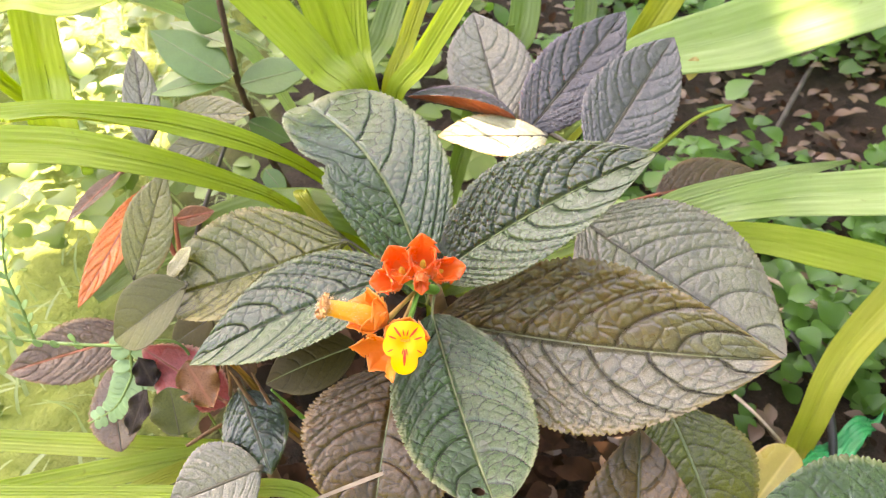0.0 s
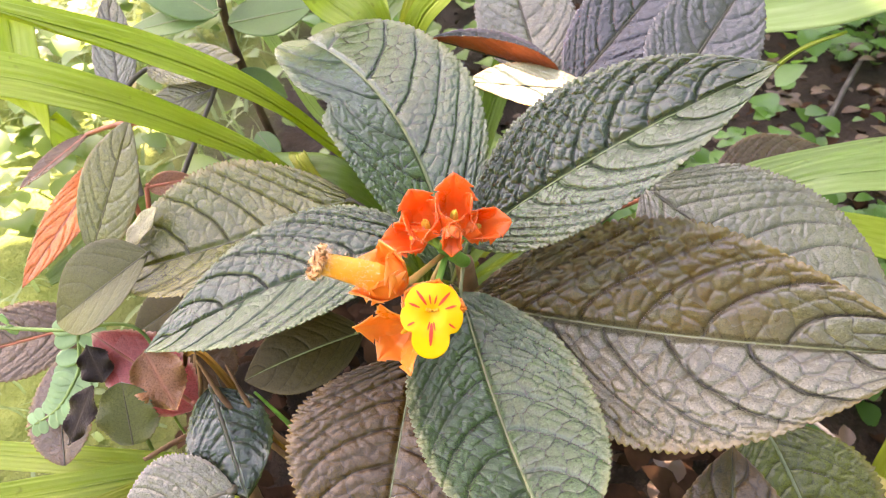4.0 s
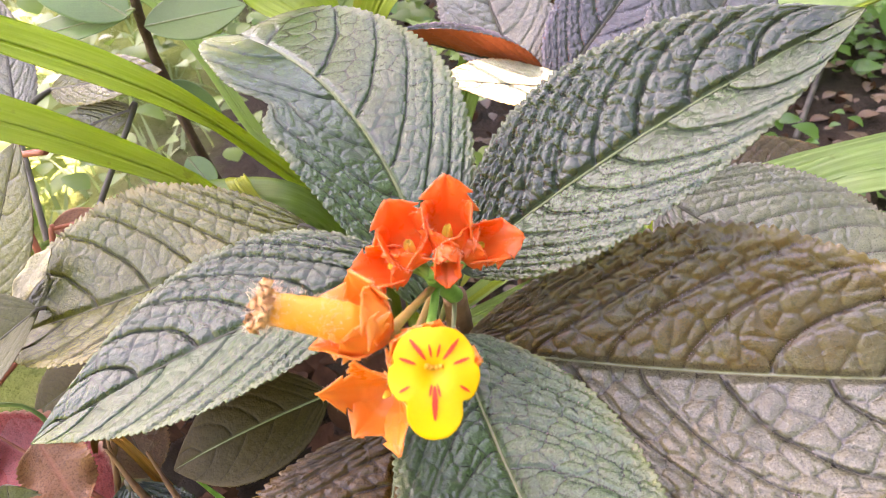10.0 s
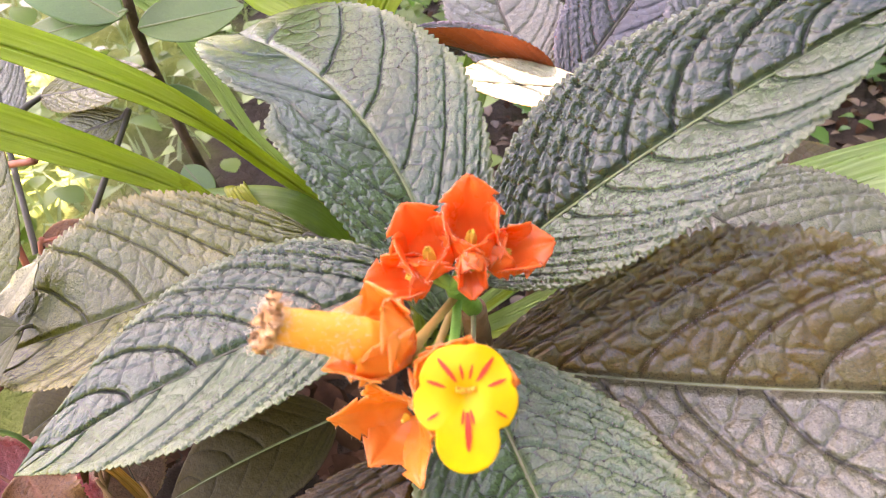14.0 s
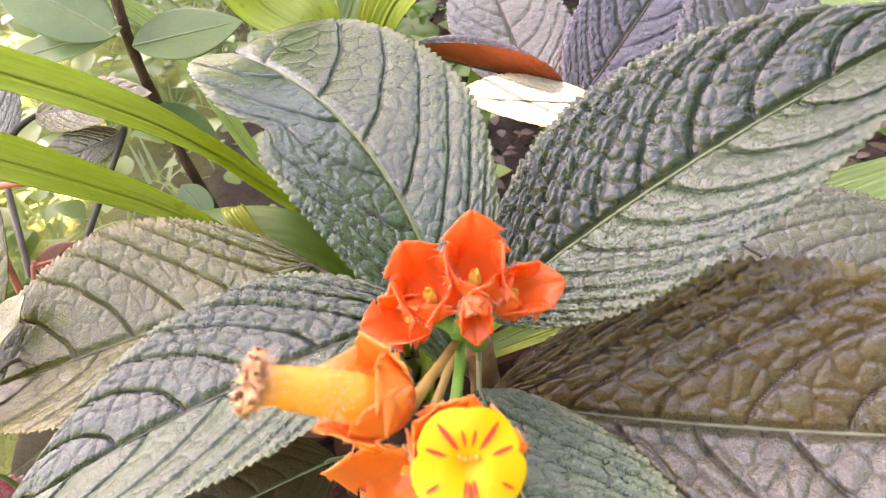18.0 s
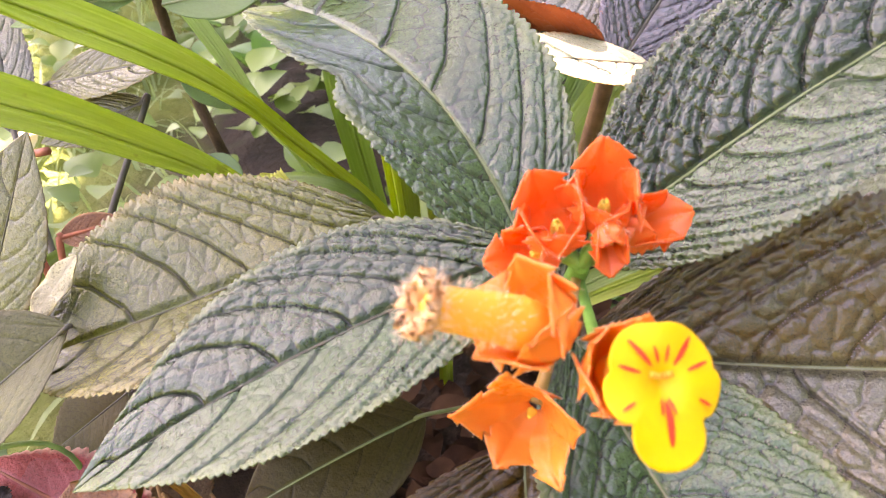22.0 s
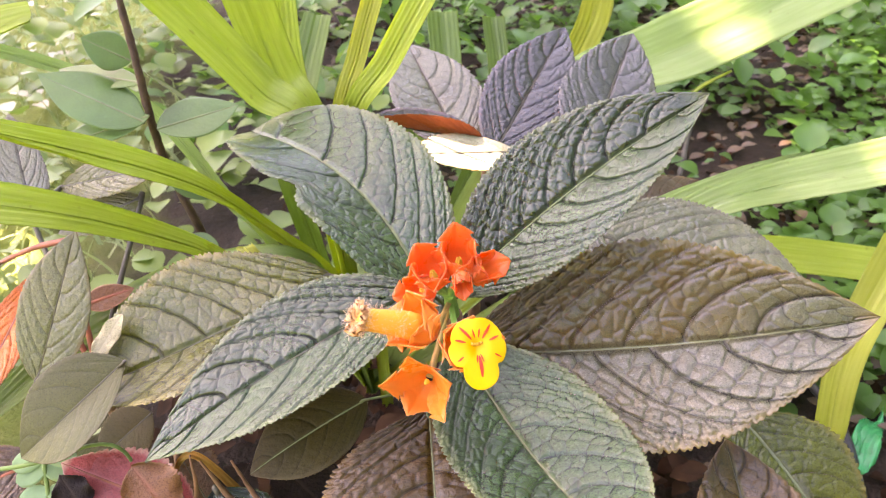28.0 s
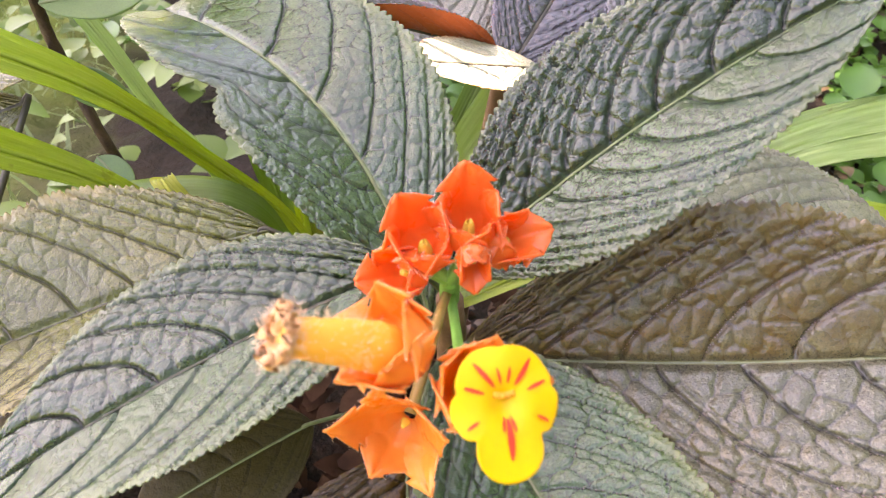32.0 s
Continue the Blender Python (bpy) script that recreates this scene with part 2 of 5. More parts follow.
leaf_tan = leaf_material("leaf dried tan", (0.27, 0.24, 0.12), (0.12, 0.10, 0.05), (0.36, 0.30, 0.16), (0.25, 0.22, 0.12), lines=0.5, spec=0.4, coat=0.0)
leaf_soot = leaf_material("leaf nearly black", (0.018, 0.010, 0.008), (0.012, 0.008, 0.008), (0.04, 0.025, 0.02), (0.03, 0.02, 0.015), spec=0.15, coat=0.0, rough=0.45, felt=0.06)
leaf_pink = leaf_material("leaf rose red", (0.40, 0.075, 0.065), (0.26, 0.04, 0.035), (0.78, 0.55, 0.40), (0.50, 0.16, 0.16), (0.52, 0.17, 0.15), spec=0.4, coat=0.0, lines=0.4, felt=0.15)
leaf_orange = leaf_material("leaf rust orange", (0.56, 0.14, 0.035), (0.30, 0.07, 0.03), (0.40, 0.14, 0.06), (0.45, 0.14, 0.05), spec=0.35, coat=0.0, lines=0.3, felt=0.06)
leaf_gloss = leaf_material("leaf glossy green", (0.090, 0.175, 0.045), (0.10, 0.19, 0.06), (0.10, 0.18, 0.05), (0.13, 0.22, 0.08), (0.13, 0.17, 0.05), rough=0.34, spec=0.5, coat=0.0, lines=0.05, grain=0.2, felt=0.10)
leaf_dry = leaf_material("leaf dry yellow tan", (0.52, 0.38, 0.10), (0.40, 0.26, 0.07), (0.40, 0.22, 0.06), (0.55, 0.40, 0.14), sheen=0.0, lines=0.1, grain=0.2, felt=0.06)
under_red = underside_material("leaf underside rust red", (0.46, 0.10, 0.03), (0.30, 0.06, 0.03))
under_pale = underside_material("leaf underside dull purple", (0.20, 0.12, 0.10), (0.24, 0.14, 0.10))
under_green = underside_material("leaf underside pale green", (0.16, 0.24, 0.10), (0.20, 0.28, 0.12))
stem_green = plain_material("stem fresh green", (0.16, 0.36, 0.07), 0.4, 120.0, 0.25, 0.4, 0.0004, through=(0.3, 0.6, 0.1), amount=0.2)
stem_red = plain_material("flower stem reddish green", (0.34, 0.21, 0.06), 0.4, 120.0, 0.25, 0.4, 0.0004, through=(0.5, 0.3, 0.08), amount=0.15)
runner_mat = plain_material("runner dull green", (0.13, 0.21, 0.055), 0.5, 120.0, 0.3, 0.4, 0.0003)
rib_green = plain_material("midrib yellow green", (0.17, 0.20, 0.09), 0.45, 120.0, 0.25, 0.3, 0.0003)
rib_pale = plain_material("midrib pale olive", (0.20, 0.20, 0.11), 0.45, 120.0, 0.25, 0.3, 0.0003)
rib_dark = plain_material("midrib dull purple", (0.060, 0.054, 0.036), 0.5, 120.0, 0.25, 0.3, 0.0003)
rib_red = plain_material("midrib red", (0.30, 0.09, 0.05), 0.5, 120.0, 0.25, 0.3, 0.0003)
stalk_brown = plain_material("stalk reddish brown", (0.16, 0.085, 0.05), 0.6, 90.0, 0.4, 0.6, 0.0006)
bark_dark = plain_material("bark dark brown", (0.060, 0.032, 0.020), 0.6, 120.0, 0.5, 0.8, 0.001)
straw_mat = plain_material("dry straw", (0.42, 0.32, 0.24), 0.6, 100.0, 0.3, 0.5, 0.0005)
rot_mat = plain_material("withered stalk", (0.17, 0.08, 0.045), 0.65, 70.0, 0.5, 0.7, 0.0008, other=(0.30, 0.15, 0.07))
ochre_mat = plain_material("withered strap ochre", (0.50, 0.27, 0.05), 0.5, 50.0, 0.35, 0.4, 0.0006, through=(0.6, 0.3, 0.05), amount=0.25)
strap_green = strap_material("strap leaf yellow green", (0.29, 0.39, 0.040), (0.46, 0.53, 0.11), (0.56, 0.70, 0.06))
strap_pale = strap_material("strap leaf pale green", (0.28, 0.40, 0.12), (0.44, 0.54, 0.24), (0.50, 0.70, 0.22))
strap_yellow = strap_material("strap leaf yellow", (0.36, 0.38, 0.04), (0.50, 0.52, 0.09), (0.60, 0.64, 0.06))
strap_deep = strap_material("strap leaf deep green", (0.11, 0.19, 0.028), (0.17, 0.27, 0.06), (0.26, 0.42, 0.05))
orange_mat = plain_material("calyx orange", (0.88, 0.25, 0.035), 0.30, 90.0, 0.14, 0.35, 0.0004, 0.6, (0.96, 0.32, 0.04), 0.34, (0.92, 0.32, 0.05))
red_mat = plain_material("calyx orange red", (0.94, 0.185, 0.032), 0.28, 110.0, 0.14, 0.35, 0.0004, 0.6, (0.98, 0.20, 0.02), 0.42, (0.95, 0.21, 0.040))
yellow_mat = plain_material("petal yellow", (0.84, 0.49, 0.004), 0.42, 160.0, 0.05, 0.3, 0.0003, 0.35, (0.95, 0.60, 0.01), 0.30, (0.88, 0.55, 0.006))
# pale yellow that paints the glints inside buds and open calyx
glint_mat = plain_material("glint pale yellow", (0.92, 0.72, 0.12), 0.2, 160.0, 0.05, 0.3, 0.0003, 0.8, (0.95, 0.75, 0.1), 0.35)
tube_mat = plain_material("withered tube amber", (0.90, 0.47, 0.05), 0.38, 120.0, 0.15, 0.4, 0.0005, 0.5, (0.95, 0.42, 0.04), 0.3, (0.88, 0.44, 0.05))
stripe_mat = plain_material("petal stripe red", (0.62, 0.035, 0.006), 0.5, 300.0, 0.2, 0.2, 0.0002)
wither_mat = plain_material("withered petal rim", (0.90, 0.42, 0.15), 0.7, 400.0, 0.12, 0.7, 0.0006, through=(0.95, 0.55, 0.25), amount=0.35, other=(0.92, 0.56, 0.27))
hair_mat = plain_material("fine pale hairs", (0.92, 0.62, 0.42), 0.5, 200.0, 0.05, 0.0, 0.0001, through=(0.95, 0.75, 0.6), amount=0.4)
green_film = plain_material("green plastic film", (0.01, 0.36, 0.13), 0.25, 60.0, 0.2, 0.2, 0.0006, 0.6, (0.02, 0.6, 0.22), 0.35)
black_tube = plain_material("black rubber", (0.02, 0.02, 0.02), 0.4, 90.0, 0.2, 0.2, 0.0003)
cover_mat = plain_material("ground cover leaf", (0.036, 0.120, 0.016), 0.4, 9.0, 0.4, 0.3, 0.0006, 0.5, (0.22, 0.50, 0.06), 0.3, (0.08, 0.20, 0.035))
turf_mat = plain_material("lawn grass", (0.18, 0.25, 0.10), 0.5, 6.0, 0.35, 0.2, 0.0005, 0.4, (0.40, 0.54, 0.20), 0.35, (0.30, 0.34, 0.17))
weed_mat = plain_material("weed leaf", (0.085, 0.165, 0.035), 0.45, 9.0, 0.5, 0.3, 0.0006, 0.35, (0.26, 0.42, 0.07), 0.25, (0.16, 0.24, 0.05))
# off-white that stands for blown-out sun spots on the lawn
sun_spot_mat = plain_material("sun spot off-white", (0.62, 0.58, 0.46), 0.6, 12.0, 0.3, 0.4, 0.001, 0.3, (0.6, 0.55, 0.4), 0.15)
humus_mat = plain_material("rotting brown leaf", (0.024, 0.011, 0.006), 0.85, 25.0, 0.5, 0.5, 0.001, 0.1, other=(0.06, 0.028, 0.014))
litter_mat = plain_material("fallen dry leaf", (0.085, 0.045, 0.026), 0.4, 14.0, 0.6, 0.5, 0.001, 0.5, (0.3, 0.2, 0.1), 0.1, (0.17, 0.10, 0.062))
canopy_mat = plain_material("tree leaf", (0.05, 0.12, 0.03), 0.45, 3.0, 0.4, 0.2, 0.002, 0.4, (0.15, 0.3, 0.04), 0.25)
trunk_mat = plain_material("tree bark", (0.13, 0.10, 0.075), 0.8, 8.0, 0.5, 1.0, 0.02)
stick_grey = plain_material("weathered grey wood", (0.075, 0.066, 0.056), 0.8, 40.0, 0.35, 0.6, 0.001)


def ground_material():
    m = Mat("soil with moss")
    co = m.coords()
    big = m.noise(5.0, 5.0, 0.6, co)
    mid = m.noise(40.0, 5.0, 0.65, co)
    fine = m.noise(260.0, 4.0, 0.65, co)
    soil = m.mix(m.span(mid, 0.3, 0.7), (0.008, 0.005, 0.003), (0.034, 0.020, 0.012))
    soil = m.mix(m.span(fine, 0.55, 0.75, 0.0, 0.5), soil, (0.085, 0.052, 0.034))
    moss = m.mix(m.span(mid, 0.3, 0.7), (0.11, 0.14, 0.020), (0.23, 0.27, 0.06))
    sep = m.node("ShaderNodeSeparateXYZ")
    m.t.links.new(co, sep.inputs[0])
    side = m.math('ADD', sep.outputs[0], m.span(big, 0.2, 0.8, -0.12, 0.12))
    c = m.mix(m.span(side, -0.20, -0.34), soil, moss)
    n = m.bump(mid, 0.8, 0.012)
    n = m.bump(fine, 0.7, 0.003, n)
    return m.done(c, 0.85, n, 0.3)


soil_mat = ground_material()


# ---- shape helpers ----
def place_of(parent):
    p = parent
    while p.parent:
        p = p.parent
    return p.location


def mesh_object(name, verts, faces, mats, parent=None, label="", smooth=True, slots=None, uv=None, attrs=None):
    """One mesh object; verts are in the world and are kept relative to the thing's base."""
    me = bpy.data.meshes.new(name)
    v = np.asarray(verts, float)
    if parent is not None:
        v = v - np.array(place_of(parent))
    me.from_pydata(v.tolist(), [], faces if isinstance(faces, list) else faces.tolist())
    for m in mats if isinstance(mats, (list, tuple)) else [mats]:
        me.materials.append(m)
    if smooth:
        me.polygons.foreach_set("use_smooth", np.ones(len(me.polygons), bool))
    if slots is not None:
        me.polygons.foreach_set("material_index", np.asarray(slots, np.int32))
    if uv is not None:
        layer = me.uv_layers.new(name="UVMap")
        idx = np.empty(len(me.loops), np.int32)
        me.loops.foreach_get("vertex_index", idx)
        layer.data.foreach_set("uv", np.asarray(uv, np.float32)[idx].ravel())
    for key, val in (attrs or {}).items():
        a = me.attributes.new(key, 'FLOAT', 'POINT')
        a.data.foreach_set("value", np.asarray(val, np.float32))
    me.update()
    ob = new(name, me)
    if parent is not None:
        ob.parent = parent
    if label:
        ob["label"] = label
    return ob


def thing(name, at, label, category, group="", kind=""):
    ob = new(name)
    ob.location = at
    ob.empty_display_size = 0.02
    return tagged(ob, label, category, group, kind)


def grid_faces(n, m, off=0, wrap=False):
    i = np.arange(n - 1)[:, None] * m
    j = np.arange(m if wrap else m - 1)[None, :]
    k = (j + 1) % m
    return np.stack([i + j, i + k, i + m + k, i + m + j], -1).reshape(-1, 4) + off


def curve_points(pts, n):
    """A smooth curve through points, evenly spaced by parameter."""
    p = np.array(pts, float)
    if len(p) == 2:
        s = np.linspace(0, 1, n)[:, None]
        return p[0] * (1 - s) + p[1] * s
    q = np.concatenate([[2 * p[0] - p[1]], p, [2 * p[-1] - p[-2]]])
    out = []
    for x in np.linspace(0, len(p) - 1 - 1e-6, n):
        i = int(x)
        f = x - i
        a, b, c, d = q[i:i + 4]
        out.append(0.5 * (2 * b + (c - a) * f + (2 * a - 5 * b + 4 * c - d) * f * f + (3 * b - a - 3 * c + d) * f ** 3))
    return np.array(out)


def tube(name, pts, radii, mat, parent=None, label="", n=24, sides=10, rough=0.0, seed=0):
    """A round stalk along a curve, tapering through radii."""
    p = curve_points(pts, n)
    t = np.gradient(p, axis=0)
    t /= np.linalg.norm(t, axis=1)[:, None] + 1e-12
    ref = np.array([0.31, 0.52, 0.79])
    a = np.cross(t, ref)
    a /= np.linalg.norm(a, axis=1)[:, None] + 1e-12
    b = np.cross(t, a)
    r = np.interp(np.linspace(0, 1, n), np.linspace(0, 1, len(radii)), radii)
    g = np.random.default_rng(seed + 7)
    rr = r[:, None] * (1 + rough * g.normal(size=(n, sides)))
    th = np.linspace(0, 2 * np.pi, sides, endpoint=False)
    v = p[:, None, :] + rr[:, :, None] * (np.cos(th)[None, :, None] * a[:, None, :] + np.sin(th)[None, :, None] * b[:, None, :])
    v = v.reshape(-1, 3)
    f = grid_faces(n, sides, wrap=True).tolist()
    f.append(list(range(sides))[::-1])
    f.append([(n - 1) * sides + k for k in range(sides)])
    return mesh_object(name, v, f, mat, parent, label)


def profile(s, p, q):
    m = p / (p + q)
    return np.clip(s, 0, 1) ** p * np.clip(1 - s, 0, 1) ** q / (m ** p * (1 - m) ** q)


def cells(x, y, seed):
    """Distance from the border of irregular cells, about 0 on the border and 1 in the middle."""
    d1, d2 = np.full(x.shape, 9.0), np.full(x.shape, 9.0)
    ix, iy = np.floor(x), np.floor(y)
    for dx in (-1, 0, 1):
        for dy in (-1, 0, 1):
            cx, cy = ix + dx, iy + dy
            h = np.sin(cx * 127.1 + cy * 311.7 + seed * 17.3) * 43758.5453
            k = np.sin(cx * 269.5 + cy * 183.3 + seed * 9.1) * 24634.6345
            px, py = cx + 0.5 + 0.30 * (2 * (h - np.floor(h)) - 1), cy + 0.5 + 0.40 * (2 * (k - np.floor(k)) - 1)
            d = np.hypot(x - px, y - py)
            d2 = np.minimum(d2, np.maximum(d1, d))
            d1 = np.minimum(d1, d)
    return np.clip((d2 - d1) * 1.6, 0, 1)


def leaf(parent, base, tip, w, mats, roll=0.0, face=None, sag=0.0, bend=0.0, fold=0.1, curv=-0.05, pp=0.75, q=0.95,
         veins=9, relief=0.0010, rows=70, cols=28, teeth=30, tooth=0.05, seed=1, rib=None, ribw=0.0010, stalk=None, label="",
         curl=0.0, wave=0.0, name="leaf", cell=0.0042, pebble=0.30, ridge=0.24, hole=None, skew=0.0, dent=None, across=2.0, stain_or_lit=None, calm=0):
    """A quilted, toothed leaf with thickness: midrib curve from base to tip, half-width w, folded along the rib.
    roll turns it about its axis; or face says where its upper side looks. curl bends the tip over.
    skew widens one half; dent (place along the rib, side, depth, length) nicks a margin;
    stain_or_lit (side, reach along the rib) tints one half from its base on: brown pigment, and painted light on two
    leaves;
    calm (a side) flattens the blocks of one half."""
    base, tip = np.array(base, float), np.array(tip, float)
    ax = tip - base
    L = np.linalg.norm(ax)
    ax /= L
    if face is not None:
        nor = np.array(face, float)
        nor -= ax * (nor @ ax)
        nor /= np.linalg.norm(nor)
        side = np.cross(ax, nor)
    else:
        side = np.cross(ax, [0, 0, 1])
        side /= np.linalg.norm(side)
        nor = np.cross(side, ax)
        c, sn = math.cos(radians(roll)), math.sin(radians(roll))
        side, nor = c * side + sn * nor, -sn * side + c * nor
    relief = relief * min(1.0, L / 0.11)
    s = np.linspace(0.0, 1.0, rows)[:, None]
    u = np.linspace(-1, 1, cols)[None, :]
    au = np.abs(u)
    g = np.random.default_rng(seed)
    # outline with rounded teeth that lean forwards
    jag = np.abs(np.sin(np.pi * (s + 0.006 * np.sign(u)) * teeth)) ** 0.7 + 0.5 * np.abs(np.sin(np.pi * s * teeth * 0.5 + 0.6))
    W = w * profile(s, pp, q) * (1 + (tooth * (jag - 0.6) + 0.02 * np.sin(s * 11 + seed)) * au ** 6)
    W = W * (1 + skew * u)
    if dent:
        W = W * (1 - dent[2] * np.exp(-((s - dent[0]) / dent[3]) ** 2) * np.clip(dent[1] * u, 0, 1) ** 0.5)
    # course of the side veins: they leave the rib steeply and sweep towards the tip
    wob = 0.05 * np.sin(s * 9 + seed * 1.7 + np.sign(u)) + 0.03 * np.sin(u * 5 + seed) + 0.015 * np.sin(u * 13 + s * 17)
    swept = s - (0.06 * au + 0.36 * u * u) * (1 - 0.75 * s ** 3)
    phi = swept * (1.38 - 0.38 * swept) * (veins + 1.5) + wob + 0.25 * np.sign(u)
    d = np.abs(phi - np.round(phi))
    arch = (1 - (1 - 2 * d) ** 2) ** 0.40
    cut = np.exp(-(d / 0.024) ** 2)
    # blocks of the net lie in rows between the side veins, each with smaller puckers on it
    along = (1.2 * s * L + au * W) / 1.56 / cell + 30 * (u > 0) + seed + 0.2 * np.sin(phi * 3.0 + u * 7)
    net = cells(across * phi + 40, along, seed)
    pucker = cells(2.3 * across * phi + 11, 2.3 * along + 5, seed + 3)
    block = ((1 - np.exp(-net / 0.12)) * 0.60 + net ** 0.7 * 0.40 + 0.14 * pucker ** 0.7) * (1.85 - 1.45 * s) * (0.75 + 0.5 * au)
    midgap = np.clip(au / 0.06, 0, 1)
    rim = np.clip((1 - au) / 0.10, 0, 1)
    still = 1 - 0.48 * np.clip(calm * u * 12, 0, 1)
    H = relief * (ridge * arch * (0.4 + 0.6 * still) - 0.45 * cut + pebble * still * (1.15 * block - 0.6))
    H = H * (0.35 + 0.65 * midgap) * (0.45 + 0.55 * rim) * np.clip(s / 0.04, 0.3, 1) * np.clip((1 - s) / 0.12, 0.25, 1)
    H = H - relief * 0.3 * (1 - midgap)
    Z = sag * 4 * s * (1 - s) + (fold * au + curv * u * u) * W + wave * np.sin(s * 14 + seed + 2 * np.sign(u)) * au ** 3 + H
    X = s * L
    if curl:
        over = np.clip(s - 0.72, 0, 1)
        Z = Z - curl * over * over * L * 6
        X = X - abs(curl) * over * over * L * 2.0
    Y = u * W + bend * 4 * s * (1 - s)
    P = base + X[..., None] * ax + Y[..., None] * side + Z[..., None] * nor
    thick = 0.00045
    Q = P - nor * thick * (0.3 + 0.7 * rim[..., None] * np.ones_like(X)[..., None])
    n = rows * cols
    top = grid_faces(rows, cols)
    bot = grid_faces(rows, cols, n)[:, ::-1]
    i = np.arange(rows - 1) * cols
    l = np.stack([i, i + cols, i + cols + n, i + n], 1)
    r = np.stack([i + cols - 1, i + cols - 1 + n, i + 2 * cols - 1 + n, i + 2 * cols - 1], 1)
    if hole:
        ring = lambda f: ((s + 0 * u).ravel()[f].mean(1) - hole[0]) ** 2 / hole[2] ** 2 + ((u + 0 * s).ravel()[f].mean(1) - hole[1]) ** 2 / hole[3] ** 2 > 1
        keep = ring(top)
        top, bot = top[keep], bot[keep]
    faces = np.concatenate([top, bot, l, r])
    slots = np.concatenate([np.zeros(len(top)), np.ones(len(bot)), np.zeros(len(l) + len(r))])
    vein = cut * (1 - 0.6 * np.clip((au - 0.85) / 0.15, 0, 1)) + 0 * X
    edge = np.maximum(np.clip((au - 0.86) / 0.14, 0, 1), 0.9 * np.clip((s - 0.93) / 0.05, 0, 1)) + 0 * X
    mid = np.clip(1 - au * W / (ribw * 1.3), 0, 1) * np.clip((1 - s) * 6, 0, 1)
    # mask of the tinted half, for brown pigment and for painted light alike
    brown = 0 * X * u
    if stain_or_lit:
        brown = np.clip((stain_or_lit[0] * u + 0.04) / 0.12, 0, 1) * np.clip((stain_or_lit[1] - s + 0.35 * np.clip(au - 0.55, 0, 1)) / 0.30, 0, 1)
    two = lambda a: np.concatenate([a.ravel(), a.ravel()])
    ob = mesh_object(name, np.concatenate([P.reshape(-1, 3), Q.reshape(-1, 3)]), faces, mats, parent, label, slots=slots,
                     attrs={"vein": two(vein), "edge": two(edge), "mid": two(mid), "phi": two(phi + 0 * X), "net": two(net + 0 * X), "brown": two(brown + 0 * X)})
    if rib:
        k = np.linspace(0, rows - 1, 26).astype(int)
        line = P[k, cols // 2] * 0.5 + P[k, (cols - 1) // 2] * 0.5 + nor * ribw * 0.05
        tube("midrib", line, [ribw, ribw * 0.8, ribw * 0.55, ribw * 0.2], rib, ob, n=40, sides=8)
        if stalk is not None:
            st = np.array(stalk, float)
            tube("petiole", [st, 0.5 * (st + base) + np.array([0, 0, 0.002]), base, P[int(rows * 0.05) + 1, cols // 2]], [ribw * 1.7, ribw * 1.5, ribw * 1.3, ribw], rib, ob, n=20, sides=8)
    return ob


def blade(parent, pts, widths, mat, up=(0, 0, 1), fold=0.25, pleat=0.0006, n=60, m=17, label="", twist=0.0, name="blade"):
    """A strap leaf along a curve, keeled and lightly pleated, with thickness."""
    p = curve_points(pts, n)
    t = np.gradient(p, axis=0)
    t /= np.linalg.norm(t, axis=1)[:, None]
    side = np.cross(t, np.array(up, float))
    side /= np.linalg.norm(side, axis=1)[:, None] + 1e-9
    nor = np.cross(side, t)
    s = np.linspace(0, 1, n)
    tw = radians(twist) * s
    side, nor = np.cos(tw)[:, None] * side + np.sin(tw)[:, None] * nor, -np.sin(tw)[:, None] * side + np.cos(tw)[:, None] * nor
    w = np.interp(s, np.linspace(0, 1, len(widths)), widths)
    u = np.linspace(-1, 1, m)
    h = fold * np.abs(u)[None, :] * w[:, None] + pleat * np.cos(u * 19)[None, :] + 0.02 * w[:, None] * np.sin(s * 13)[:, None] * u[None, :]
    P = p[:, None, :] + (w[:, None] * u[None, :])[..., None] * side[:, None, :] + h[..., None] * nor[:, None, :]
    Q = P - nor[:, None, :] * 0.0005
    k = n * m
    i = np.arange(n - 1) * m
    l = np.stack([i, i + m, i + m + k, i + k], 1)
    r = np.stack([i + m - 1, i + m - 1 + k, i + 2 * m - 1 + k, i + 2 * m - 1], 1)
    f = np.concatenate([grid_faces(n, m), grid_faces(n, m, k)[:, ::-1], l, r])
    length = np.linalg.norm(np.diff(p, axis=0), axis=1).sum()
    uv = np.stack(np.broadcast_arrays((u[None, :] + 1) / 2, s[:, None] * length * 30), -1).reshape(-1, 2)
    ob = mesh_object(name, np.concatenate([P.reshape(-1, 3), Q.reshape(-1, 3)]), f, mat, parent, label, uv=np.concatenate([uv, uv]))
    if parent is not None:
        tube("keel", P[::4, m // 2] - nor[::4] * 0.0004, [0.0008, 0.0007, 0.0003], mat, ob, n=30, sides=6)
    return ob


def basis(axis, up=(0, 0, 1)):
    z = np.array(axis, float)
    z /= np.linalg.norm(z)
    x = np.cross(np.array(up, float), z)
    x /= np.linalg.norm(x)
    return x, np.cross(z, x), z


